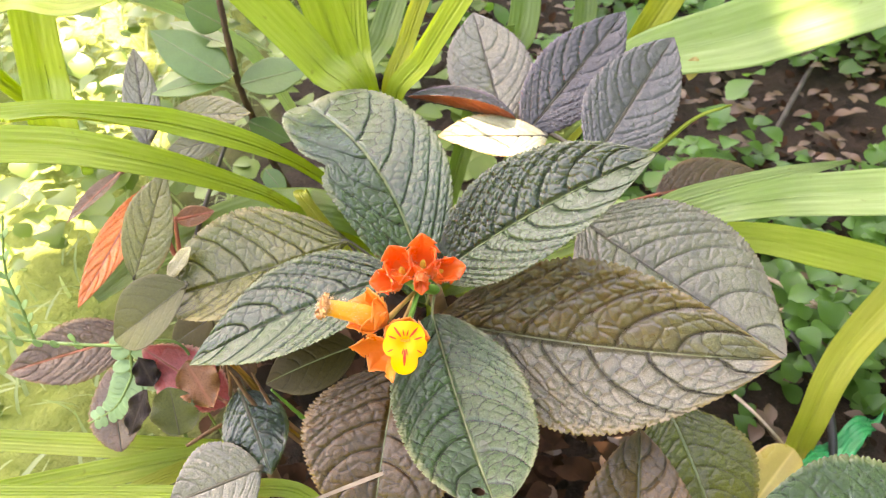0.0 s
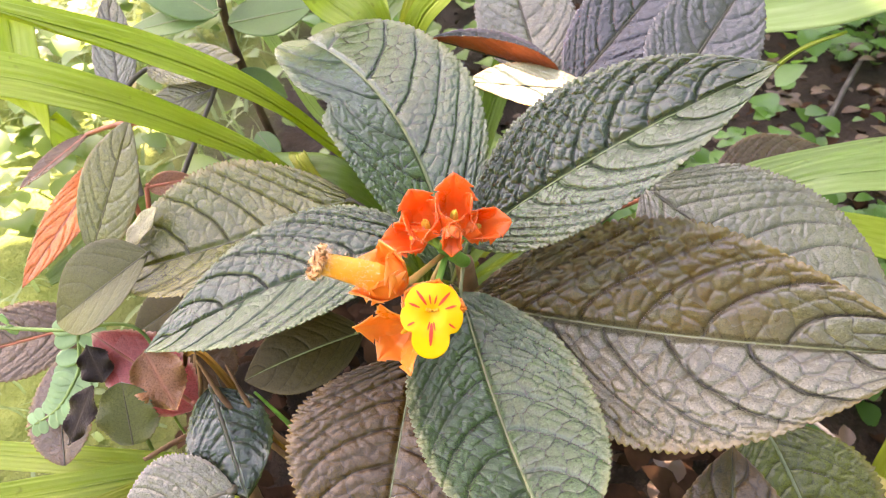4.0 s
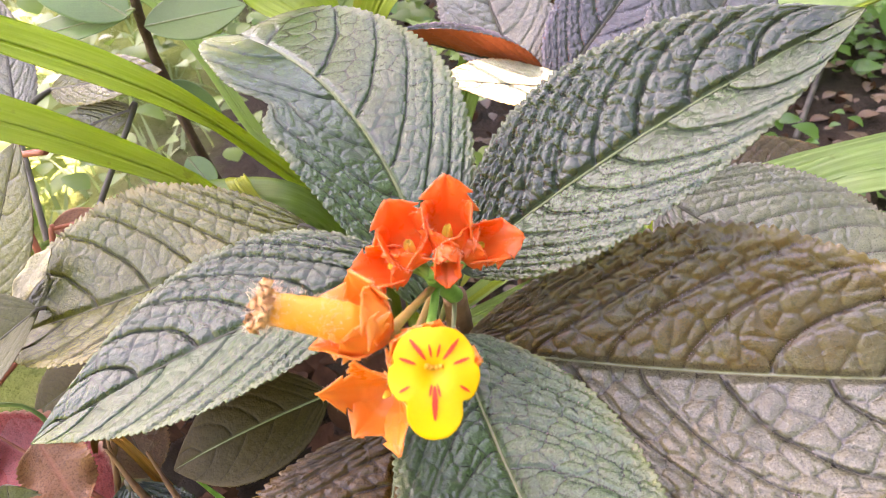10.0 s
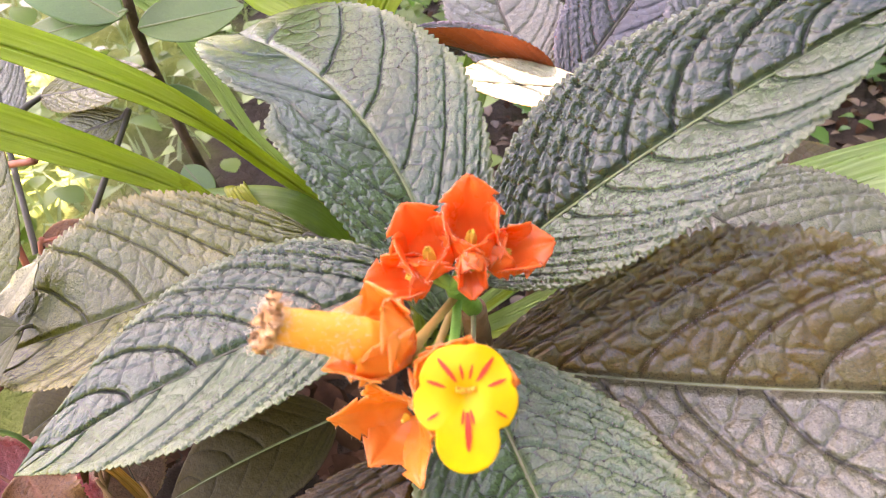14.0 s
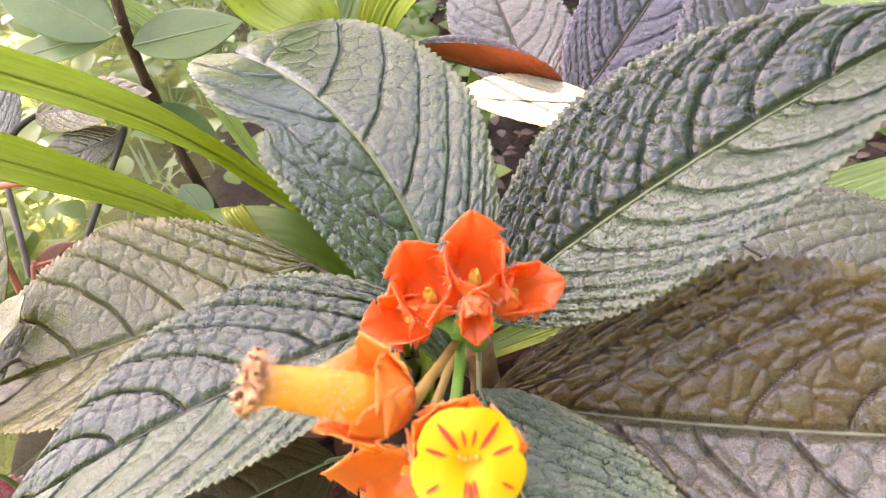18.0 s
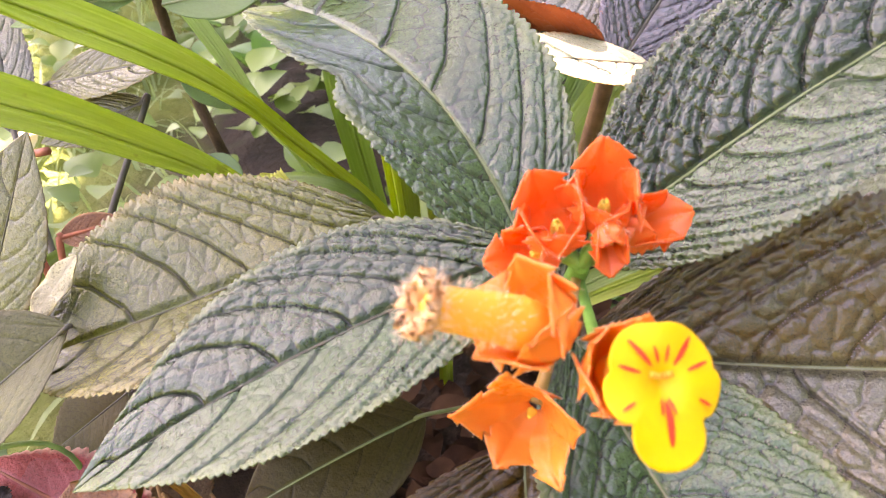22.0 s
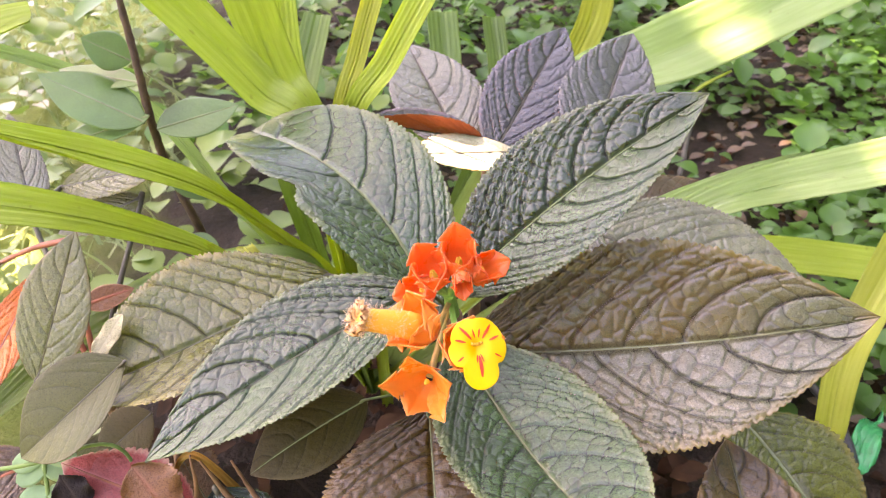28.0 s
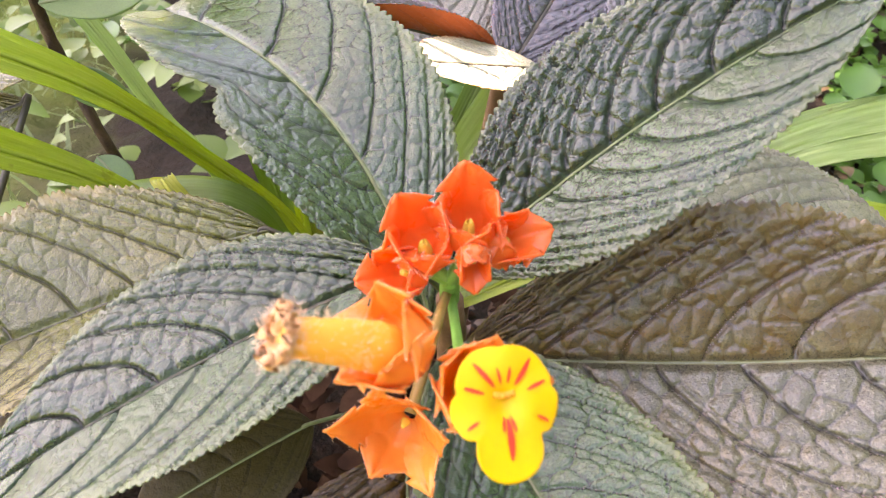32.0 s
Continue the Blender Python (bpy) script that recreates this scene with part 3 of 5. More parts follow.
def bud_glint_cup(parent, base, axis, length, radius, mat, seed=0):
    """The wet glint in a bud's mouth, modelled as a narrow cup of five fused lobes."""
    x, y, z = basis(axis)
    nt, na = 20, 100
    th = np.linspace(0, 2 * np.pi, na, endpoint=False)[None, :]
    t = np.linspace(0, 1, nt)[:, None]
    ph = (th * 5 / (2 * np.pi)) % 1.0 - 0.5
    h = t * (0.85 + 0.15 * (1 - np.abs(2 * ph)) ** 0.8)
    rad = radius * (0.16 + 0.88 * np.sin(h * 1.9) ** 0.8 - 0.55 * h * h) * (1 + 0.16 * np.cos(th * 5 + np.pi) * np.sin(np.pi * h))
    rad = rad + radius * (0.07 * np.sin(th * 3 + seed) + 0.05 * np.sin(th * 11 + 2 * seed)) * h
    P = np.array(base, float) + (rad * np.cos(th))[..., None] * x + (rad * np.sin(th))[..., None] * y + (length * h)[..., None] * z
    ob = mesh_object("bud_glint", P.reshape(-1, 3), grid_faces(nt, na, wrap=True), mat, parent)
    so = ob.modifiers.new("thickness", 'SOLIDIFY')
    so.thickness = 0.0005
    return ob


def sepal_cup(parent, base, axis, length, radius, mat, lobes, seed=0, label="", name="calyx", toward=(0.0, -0.62, 0.78), turn=0.0, serr=0.55, blunt=0.4, teeth=4.2):
    """A calyx of separate broad sepals, fused low down, with toothed pointed tips.
    lobes: for each sepal its angle from the far side in degrees, length, half-width and outward tilt."""
    z = np.array(axis, float)
    z /= np.linalg.norm(z)
    far = -np.array(toward, float)
    far -= z * (far @ z)
    far /= np.linalg.norm(far)
    right = np.cross(z, far)
    base = np.array(base, float)
    g = np.random.default_rng(seed)
    cup = None
    for k, (ang, ln, wd, tilt) in enumerate(lobes):
        a = radians(ang + turn)
        out = far * math.cos(a) + right * math.sin(a)
        tan = -far * math.sin(a) + right * math.cos(a)
        n, m = 46, 15
        t = np.linspace(0, 1, n)[:, None]
        u = np.linspace(-1, 1, m)[None, :]
        saw = 1 - ((t * teeth + 0.12 * np.sign(u)) % 1.0)
        w = radius * wd * np.interp(t[:, 0], [0, 0.12, 0.35, 0.55, 0.8, 0.94, 1], [0.30, 0.62, 0.96, 1.0, 0.62 + 0.22 * blunt, 0.24 + 0.26 * blunt, 0.03 + 0.05 * blunt])[:, None]
        w = w * (1 + serr * saw * np.clip((t - 0.28) / 0.2, 0, 1) * np.abs(u) ** 4)
        rise = length * ln
        bell = radius * (0.22 + 0.70 * np.sin(np.pi / 2 * np.clip(t / 0.42, 0, 1)))
        lean = np.clip(t - 0.3, 0, 1) * rise * math.sin(radians(tilt)) + 0.10 * rise * np.clip(t - 0.72, 0, 1) ** 2 * 8
        ripple = radius * (0.05 * np.sin(t * 9 + seed + k) * u + 0.05 * np.cos(u * 7 + k) * t)
        fold = radius * 0.10 * (1 - np.abs(u)) ** 2 * np.clip(1.1 - t, 0, 1)
        r = bell + lean - (0.42 - 0.25 * t) * w * u * u + fold + ripple
        h = t * rise * math.cos(radians(tilt * 0.6)) - 0.05 * rise * u * u * (1 - t)
        P = base + r[..., None] * out + (u * w)[..., None] * tan + h[..., None] * z
        ob = mesh_object(name if cup is None else "sepal", P.reshape(-1, 3), grid_faces(n, m), mat, parent if cup is None else cup, label if cup is None else "")
        so = ob.modifiers.new("thickness", 'SOLIDIFY')
        so.thickness = 0.0004
        cup = cup or ob
        edge = np.concatenate([P[12:, 0], P[12:, -1]])
        root = np.concatenate([P[12:, 2], P[12:, -3]])
        d = edge - root
        d /= np.linalg.norm(d, axis=1)[:, None] + 1e-9
        q = np.cross(d, z) * 0.00005
        tip = edge + (d + 0.5 * g.normal(size=d.shape)) * 0.0005
        V = np.stack([edge - q, edge + q, tip], 1).reshape(-1, 3)
        fr = mesh_object("fringe", V, np.arange(len(V)).reshape(-1, 3), hair_mat, cup, "short pale hairs on the rim")
        fr["kind"] = "stuff"
    return cup



# ---- ground ----
def ground_height(x, y):
    return 0.012 * np.sin(x * 9.1 + 1.3) * np.cos(y * 7.7) + 0.006 * np.sin(x * 31 + y * 17) + 0.004 * np.sin(x * 57 - y * 49 + 2)


def build_ground():
    e = np.concatenate([[-60, -20, -8, -4, -2.4], np.linspace(-1.6, 1.6, 140), [2.4, 4, 8, 20, 60]])
    x, y = np.meshgrid(e, e + 0.6, indexing="ij")
    z = ground_height(x, y) * np.exp(-((np.abs(x) / 2.5) ** 4 + (np.abs(y - 0.6) / 2.5) ** 4))
    v = np.stack([x, y, z], -1).reshape(-1, 3)
    ob = mesh_object("ground", v, grid_faces(len(e), len(e))[:, ::-1], soil_mat)
    tagged(ob, "dark crumbly garden soil with moss patches", "ground", kind="structure")


build_ground()

# ---- the flowering plant ----
ROOT = (0.004, 0.225, 0.0)
HEAD = np.array((-0.0087, 0.1799, 0.2765))
JOINT = np.array((-0.0072, 0.1858, 0.2690))
plant = thing("flowering_plant", ROOT, "low plant with quilted bronze green leaves and orange yellow flowers", "flowering plant")
NODE1, NODE2, NODE3 = np.array((-0.002, 0.206, 0.244)), np.array((0.0, 0.209, 0.222)), np.array((0.001, 0.214, 0.19))
tube("stem", [ROOT, (0.003, 0.219, 0.10), NODE3, NODE2, NODE1], [0.0060, 0.0052, 0.0045, 0.0042, 0.0036], stalk_brown, plant, n=40, sides=14, rough=0.02)
tube("flower_stalk", [NODE1, JOINT, HEAD], [0.0026, 0.0022, 0.0017], stem_green, plant, "fresh green flower stalk", n=24, sides=14)
BIG = dict(rows=290, cols=121, relief=0.0021)
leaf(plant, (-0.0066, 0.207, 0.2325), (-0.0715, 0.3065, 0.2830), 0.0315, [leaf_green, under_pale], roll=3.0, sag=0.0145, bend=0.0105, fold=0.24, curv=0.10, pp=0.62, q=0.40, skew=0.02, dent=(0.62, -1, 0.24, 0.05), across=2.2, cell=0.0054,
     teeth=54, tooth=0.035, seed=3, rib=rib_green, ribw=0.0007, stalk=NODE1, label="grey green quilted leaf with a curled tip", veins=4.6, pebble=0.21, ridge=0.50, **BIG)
# this leaf and the next: lower half painted greener, as the light shows it
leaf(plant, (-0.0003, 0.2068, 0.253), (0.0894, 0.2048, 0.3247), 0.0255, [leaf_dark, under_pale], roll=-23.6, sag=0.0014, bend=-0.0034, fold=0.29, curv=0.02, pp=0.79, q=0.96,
     teeth=60, tooth=0.04, seed=5, rib=rib_green, ribw=0.0005, stalk=NODE1, label="dark green deeply quilted leaf", calm=1, stain_or_lit=(1, 2.0), veins=7, cell=0.0042, pebble=0.36, ridge=0.50, across=2.2, **{**BIG, "relief": 0.0026})
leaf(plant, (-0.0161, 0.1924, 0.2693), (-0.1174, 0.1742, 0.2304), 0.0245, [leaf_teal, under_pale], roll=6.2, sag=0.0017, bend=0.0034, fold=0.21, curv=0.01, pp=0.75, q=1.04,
     teeth=58, tooth=0.04, seed=7, rib=rib_dark, ribw=0.0005, stalk=NODE1, label="grey green glossy quilted leaf", calm=-1, stain_or_lit=(-1, 2.0), veins=4.6, cell=0.0052, pebble=0.25, ridge=0.46, across=2.2, **{**BIG, "relief": 0.0023})
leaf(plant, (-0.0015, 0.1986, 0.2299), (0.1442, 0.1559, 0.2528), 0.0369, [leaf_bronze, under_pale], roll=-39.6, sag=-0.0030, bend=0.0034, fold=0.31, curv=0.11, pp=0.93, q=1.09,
     teeth=60, tooth=0.035, seed=9, rib=rib_pale, ribw=0.0004, stalk=NODE2, label="large bronze leaf with an ochre rim", stain_or_lit=(-1, 0.85), veins=5, cell=0.0066, pebble=0.34, ridge=0.48, across=2.2, **{**BIG, "relief": 0.0030})
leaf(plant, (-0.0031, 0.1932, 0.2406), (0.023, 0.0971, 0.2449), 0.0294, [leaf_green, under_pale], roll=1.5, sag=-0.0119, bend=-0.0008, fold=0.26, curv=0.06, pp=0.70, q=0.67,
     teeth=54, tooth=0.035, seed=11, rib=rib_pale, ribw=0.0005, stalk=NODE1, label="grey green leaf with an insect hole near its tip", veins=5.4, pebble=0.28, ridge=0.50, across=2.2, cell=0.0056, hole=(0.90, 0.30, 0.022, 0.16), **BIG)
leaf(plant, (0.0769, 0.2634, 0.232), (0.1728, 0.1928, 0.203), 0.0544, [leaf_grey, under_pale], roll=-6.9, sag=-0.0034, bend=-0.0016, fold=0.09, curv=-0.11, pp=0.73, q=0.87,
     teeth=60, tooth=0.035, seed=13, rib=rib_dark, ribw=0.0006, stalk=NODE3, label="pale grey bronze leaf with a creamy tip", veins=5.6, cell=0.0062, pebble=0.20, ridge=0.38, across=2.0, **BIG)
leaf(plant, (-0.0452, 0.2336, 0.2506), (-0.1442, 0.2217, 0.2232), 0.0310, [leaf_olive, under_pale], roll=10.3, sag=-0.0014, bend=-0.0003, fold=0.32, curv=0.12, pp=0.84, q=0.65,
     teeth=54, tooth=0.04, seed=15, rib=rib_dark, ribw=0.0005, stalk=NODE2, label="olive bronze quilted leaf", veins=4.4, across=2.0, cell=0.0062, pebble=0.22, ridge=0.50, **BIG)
leaf(plant, (-0.1289, 0.2376, 0.2452), (-0.1425, 0.2271, 0.2323), 0.0044, [leaf_tan, leaf_tan], face=(-0.2, -0.5, 0.85), rows=40, cols=21, teeth=12, relief=0.0006, veins=5, cell=0.0025, pp=0.6, q=0.6, wave=0.0006, seed=27, name="dry_leaf_tip", label="dried tan patch at a leaf tip")
MID = dict(rows=150, cols=71, teeth=34, veins=5, relief=0.0016, cell=0.0056, pebble=0.3, ridge=0.45)
leaf(plant, (-0.0191, 0.1734, 0.2294), (-0.0303, 0.1033, 0.1968), 0.036, [leaf_umber, under_pale], face=(0.0, -0.35, 0.93), sag=0.006, fold=0.12, seed=17, rib=rib_green, ribw=0.0004, stalk=NODE3, label="brown bronze lower leaf", **{**MID, "relief": 0.0024, "rows": 200, "cols": 91, "teeth": 46})
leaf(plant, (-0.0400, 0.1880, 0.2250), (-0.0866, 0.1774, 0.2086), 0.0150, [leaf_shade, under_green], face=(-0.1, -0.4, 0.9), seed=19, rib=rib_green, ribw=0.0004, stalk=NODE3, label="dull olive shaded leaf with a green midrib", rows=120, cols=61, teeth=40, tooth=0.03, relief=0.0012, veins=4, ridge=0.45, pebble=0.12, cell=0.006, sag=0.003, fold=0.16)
leaf(plant, (0.0820, 0.0820, 0.1700), (0.0925, 0.1530, 0.2040), 0.025, [leaf_umber, under_pale], face=(-0.1, -0.45, 0.9), fold=0.30, seed=21, rib=rib_dark, label="bronze quilted lower leaf", stalk=(0.03, 0.10, 0.14), **{**MID, "relief": 0.0024})
leaf(plant, (0.1105, 0.1710, 0.1930), (0.1290, 0.1078, 0.1656), 0.030, [leaf_olive, under_pale], face=(0.1, -0.3, 0.95), sag=0.004, fold=0.12, seed=23, rib=rib_green, stalk=NODE3, label="olive bronze lower leaf", **{**MID, "relief": 0.0024})
leaf(plant, (0.1993, 0.0942, 0.2187), (0.1246, 0.1040, 0.2319), 0.026, [leaf_green, under_pale], face=(0.1, -0.3, 0.95), fold=0.10, seed=25, rib=rib_green, stalk=(0.2217, 0.0918, 0.2015), label="green quilted leaf", **MID)


# ---- flowers ----
def petal_face(parent, centre, axis, up, size, tube_from):
    """A five-lobed petal face on a tube, with a throat and red stripes."""
    x, y, z = basis(axis, up)
    centre = np.array(centre, float)
    def reach(th):
        r = np.full_like(th, 0.69)
        for a, k in ((90, 0.015), (12, 0.05), (168, 0.05), (-46, 0.06), (-134, 0.06)):
            dd = (th - radians(a) + np.pi) % (2 * np.pi) - np.pi
            r = r - k * np.exp(-(dd / 0.10) ** 2)
        r = r + 0.02 * np.cos(5 * (th - radians(54)))
        dd = (th + np.pi / 2 + np.pi) % (2 * np.pi) - np.pi
        inside = 0.42 ** 2 - (0.58 * np.sin(dd)) ** 2
        low = np.where((inside > 0) & (np.abs(dd) < 1.2), 0.58 * np.cos(dd) + np.sqrt(np.clip(inside, 0, 1)), 0)
        return np.maximum(r, low)

    def surf(r, th):
        rad = reach(th) * r
        px, py = rad * np.cos(th), rad * np.sin(th)
        hollow = -0.15 * np.exp(-((px / 0.20) ** 2 + ((py + 0.02) / 0.24) ** 2))
        bow = -0.16 * rad ** 2 + 0.05 * np.sin(th * 5 + 0.9) * r ** 2 * rad - 0.06 * np.clip(-py, 0, 1) * 0 + 0.10 * np.clip(-py - 0.2, 0, 1)
        return centre + size * (px[..., None] * x + py[..., None] * y + (hollow + bow)[..., None] * z)

    nr, na = 26, 120
    th = np.linspace(0, 2 * np.pi, na, endpoint=False)[None, :]
    r = np.linspace(0.03, 1, nr)[:, None]
    P = surf(r + 0 * th, th + 0 * r).reshape(-1, 3)
    f = grid_faces(nr, na, wrap=True)[:, ::-1].tolist() + [list(range(na))]
    ob = mesh_object("corolla", P, f, yellow_mat, parent, "yellow five-lobed corolla with red stripes")
    so = ob.modifiers.new("thickness", 'SOLIDIFY')
    so.thickness = 0.0005
    tube("corolla_tube", [tube_from, np.array(tube_from) * 0.5 + centre * 0.5, centre - z * size * 0.25], [0.0030, 0.0034, 0.0050], tube_mat, ob, n=16, sides=18)
    # stripes: direction, from radius, to radius, half-width
    for a, r0, r1, hw in ((52, 0.30, 0.86, 0.035), (128, 0.30, 0.86, 0.035), (20, 0.45, 0.85, 0.028), (160, 0.45, 0.85, 0.028), (78, 0.30, 0.60, 0.022), (102, 0.30, 0.60, 0.022),
                          (-30, 0.62, 0.88, 0.022), (210, 0.62, 0.88, 0.022), (-90, 0.22, 0.72, 0.045), (-78, 0.20, 0.40, 0.020), (-102, 0.20, 0.40, 0.020)):
        n = 14
        k = np.linspace(0, 1, n)
        rr = r0 + (r1 - r0) * k
        base_r = reach(np.full(n, radians(a)))
        ww = hw * np.sin(np.pi * np.clip(k * 0.9 + 0.06, 0, 1)) ** 0.6
        rows = []
        for sgn in (-1, 0, 1):
            tt = radians(a) + sgn * ww / (rr * base_r + 0.02)
            sc = np.clip(rr * base_r / reach(tt), 0, 1)
            rows.append(surf(sc, tt) + z * 0.00045)
        V = np.stack(rows, 1).reshape(-1, 3)
        mesh_object("stripe", V, grid_faces(n, 3), stripe_mat, ob)
    # throat ring and stamens
    for a in (-60, -20, 20, 60):
        c0 = centre - z * size * 0.16 + y * size * 0.06
        c1 = centre + x * size * 0.10 * math.sin(radians(a)) * 1.5 + y * size * (0.10 - 0.05 * math.cos(radians(a))) - z * size * 0.06
        tube("stamen", [c0, c1], [0.0004, 0.0005], tube_mat, ob, n=6, sides=6)
    return ob


VIEW = np.array((0.0, -0.62, 0.78))
FLOWER = np.array((-0.0095, 0.1400, 0.2911))
FAX = np.array((0.10, -0.62, 0.78))
CAL1 = FLOWER - FAX * 0.0165 + np.array((-0.001, 0.002, 0))
sepal_cup(plant, CAL1, FAX, 0.0125, 0.0058, orange_mat, ((0, 1.15, 0.85, 22), (72, 0.95, 0.8, 14), (-72, 0.95, 0.8, 14), (144, 0.9, 0.8, 12), (-144, 0.9, 0.8, 12)), seed=1, label="orange toothed calyx round the open flower")
petal_face(plant, FLOWER, FAX, (0.05, 0.6, 0.55), 0.0118, CAL1 + FAX * 0.002)
tube("flower_stem", [JOINT, JOINT * 0.5 + CAL1 * 0.5 + np.array((0, -0.001, -0.001)), CAL1], [0.0010, 0.0011, 0.0014], stem_green, plant, n=14, sides=8)

TUBE_END = np.array((-0.0401, 0.1533, 0.2964))
CAL2 = np.array((-0.0186, 0.1554, 0.2841))
AX2 = TUBE_END - CAL2
AX2 /= np.linalg.norm(AX2)
sepal_cup(plant, CAL2, AX2 + np.array((0.1, 0.1, 0.15)), 0.0122, 0.0062, orange_mat, ((0, 1.12, 0.95, 26), (72, 1.0, 0.85, 16), (-72, 1.0, 0.85, 18), (144, 0.85, 0.85, 10), (-144, 0.9, 0.85, 12)), seed=2, label="orange toothed calyx round a withered flower")
wither = tube("withered_corolla", [CAL2 + AX2 * 0.003, CAL2 * 0.55 + TUBE_END * 0.45 + np.array((0, 0, 0.0010)), TUBE_END], [0.0036, 0.0042, 0.0036, 0.0030], tube_mat, plant, "withered amber flower tube with pale hairs", n=30, sides=16, rough=0.03)
tube("flower_stem", [JOINT, JOINT * 0.5 + CAL2 * 0.5, CAL2], [0.0010, 0.0010, 0.0014], stem_red, plant, n=14, sides=8)


def crumple(parent, at, axis, r):
    """The shrivelled rim of the old petals."""
    x, y, z = basis(axis)
    g = np.random.default_rng(4)
    for k in range(7):
        a = k * 0.9
        d = x * math.cos(a) + y * math.sin(a)
        q = np.cross(z, d)
        n, m = 9, 5
        t = np.linspace(0, 1, n)[:, None]
        u = np.linspace(-1, 1, m)[None, :]
        bend = 0.9 + 0.5 * g.random()
        P = at + ((r * (0.35 + 0.8 * np.sin(t * bend * 1.6)))[..., None] + 0 * u[..., None]) * d + (r * 0.55 * u * (1 - 0.5 * t))[..., None] * q + ((r * (1.3 * t - 0.9 * t * t)))[..., None] * z
        P = P + g.normal(size=P.shape) * r * 0.16
        ob = mesh_object("withered_petal", P.reshape(-1, 3), grid_faces(n, m), wither_mat, parent)
        so = ob.modifiers.new("thickness", 'SOLIDIFY')
        so.thickness = 0.0003


crumple(wither, TUBE_END - AX2 * 0.0010, AX2, 0.0038)


def hairs(parent, pts, radius, count, length, seed, label=""):
    """Fine hairs standing off a tube, one mesh of thin slivers."""
    g = np.random.default_rng(seed)
    p = curve_points(pts, 40)
    V, Fc = [], []
    for k in range(count):
        i = g.integers(2, 39)
        t = p[i] - p[i - 1]
        t /= np.linalg.norm(t)
        d = g.normal(size=3)
        d -= t * (d @ t)
        d /= np.linalg.norm(d)
        a = p[i] + d * radius * 0.95
        ln = length * (0.5 + 0.8 * g.random())
        q = np.cross(d, t) * 0.00005
        b = a + d * ln * 0.6 + g.normal(size=3) * ln * 0.15
        c = b + d * ln * 0.4 + g.normal(size=3) * ln * 0.4
        o = len(V)
        V += [a - q, a + q, b + q * 0.8, b - q * 0.8, c]
        Fc += [[o, o + 1, o + 2, o + 3], [o + 3, o + 2, o + 4]]
    ob = mesh_object("hairs", V, Fc, hair_mat, parent, label)
    ob["kind"] = "stuff"
    return ob


hairs(wither, [CAL2 + AX2 * 0.0125, CAL2 * 0.5 + TUBE_END * 0.5 + np.array((0, 0, 0.0010)), TUBE_END + AX2 * 0.002], 0.0038, 560, 0.0014, 5)
hairs(wither, [TUBE_END - AX2 * 0.0022, TUBE_END, TUBE_END + AX2 * 0.0025], 0.0032, 420, 0.0024, 6)

CAL3 = np.array((-0.0192, 0.1658, 0.2545))
AX3 = np.array((-0.0296, 0.1521, 0.2564)) - CAL3
AX3 = AX3 / np.linalg.norm(AX3) + 0.45 * VIEW
AX3 /= np.linalg.norm(AX3)
sepal_cup(plant, CAL3, AX3, 0.0128, 0.0058, orange_mat, ((0, 0.90, 0.86, 26), (72, 1.05, 0.80, 38), (-72, 1.15, 0.80, 40), (144, 1.25, 0.80, 38), (-144, 1.25, 0.80, 42)), seed=3, label="open orange star-shaped calyx", turn=8, blunt=0.1)
tube("flower_stem", [JOINT, JOINT * 0.5 + CAL3 * 0.5, CAL3], [0.0010, 0.0010, 0.0014], stem_red, plant, n=14, sides=8)
# short pistil in pale yellow, painting the glint inside the calyx
tube("pistil_glint", [CAL3 + AX3 * 0.003, CAL3 + AX3 * 0.005], [0.0010, 0.0004], glint_mat, plant, n=8, sides=8)

# buds: base, tip, radius, how far the far lobe stands over the near one, and the open mouth
for k, (b, t, r, tall, lean) in enumerate((
        ((-0.0045, 0.1841, 0.2817), (-0.0040, 0.1892, 0.2971), 0.0068, 0.40, 0.68),
        ((-0.0124, 0.1829, 0.2800), (-0.0171, 0.1864, 0.2932), 0.0070, 0.34, 0.68),
        ((-0.0134, 0.1826, 0.2779), (-0.0271, 0.1803, 0.2793), 0.0058, 0.20, 0.4),
        ((-0.0018, 0.1839, 0.2800), (0.0133, 0.1833, 0.2846), 0.0058, 0.15, 0.35),
        ((-0.0049, 0.1799, 0.2860), (-0.0052, 0.1714, 0.2804), 0.0036, 0.10, 0.1))):
    b, t = np.array(b), np.array(t)
    ax = t - b
    ln = np.linalg.norm(ax)
    ax = ax / ln + lean * VIEW
    ax /= np.linalg.norm(ax)
    bud = sepal_cup(plant, b, ax, ln * 0.86, r * 0.78, red_mat, ((0, 1.0 + 0.4 * tall, 0.98, 3), (68, 0.84, 0.78, 2), (-68, 0.84, 0.78, 2), (144, 0.58, 0.84, -2), (-144, 0.58, 0.84, -2)), seed=11 + k, blunt=0.9, teeth=4.0, serr=0.42, label="orange red bud calyx with toothed tips", name="bud")
    # small pale cup in place of the wet glint in the mouth
    bud_glint_cup(bud, b + ax * ln * 0.06, ax, ln * 0.36, r * 0.22, glint_mat, seed=31 + k)
    tube("bud_stem", [HEAD, HEAD * 0.4 + b * 0.6, b + ax * ln * 0.03], [0.0013, 0.0012, 0.0016], stem_green, bud, n=12, sides=8)
leaf(plant, HEAD, (0.0007, 0.1838, 0.2769), 0.0016, [stem_green, stem_green], face=(0, -0.3, 0.95), rows=24, cols=9, relief=0.0, teeth=1, tooth=0.0, name="bract", seed=1)


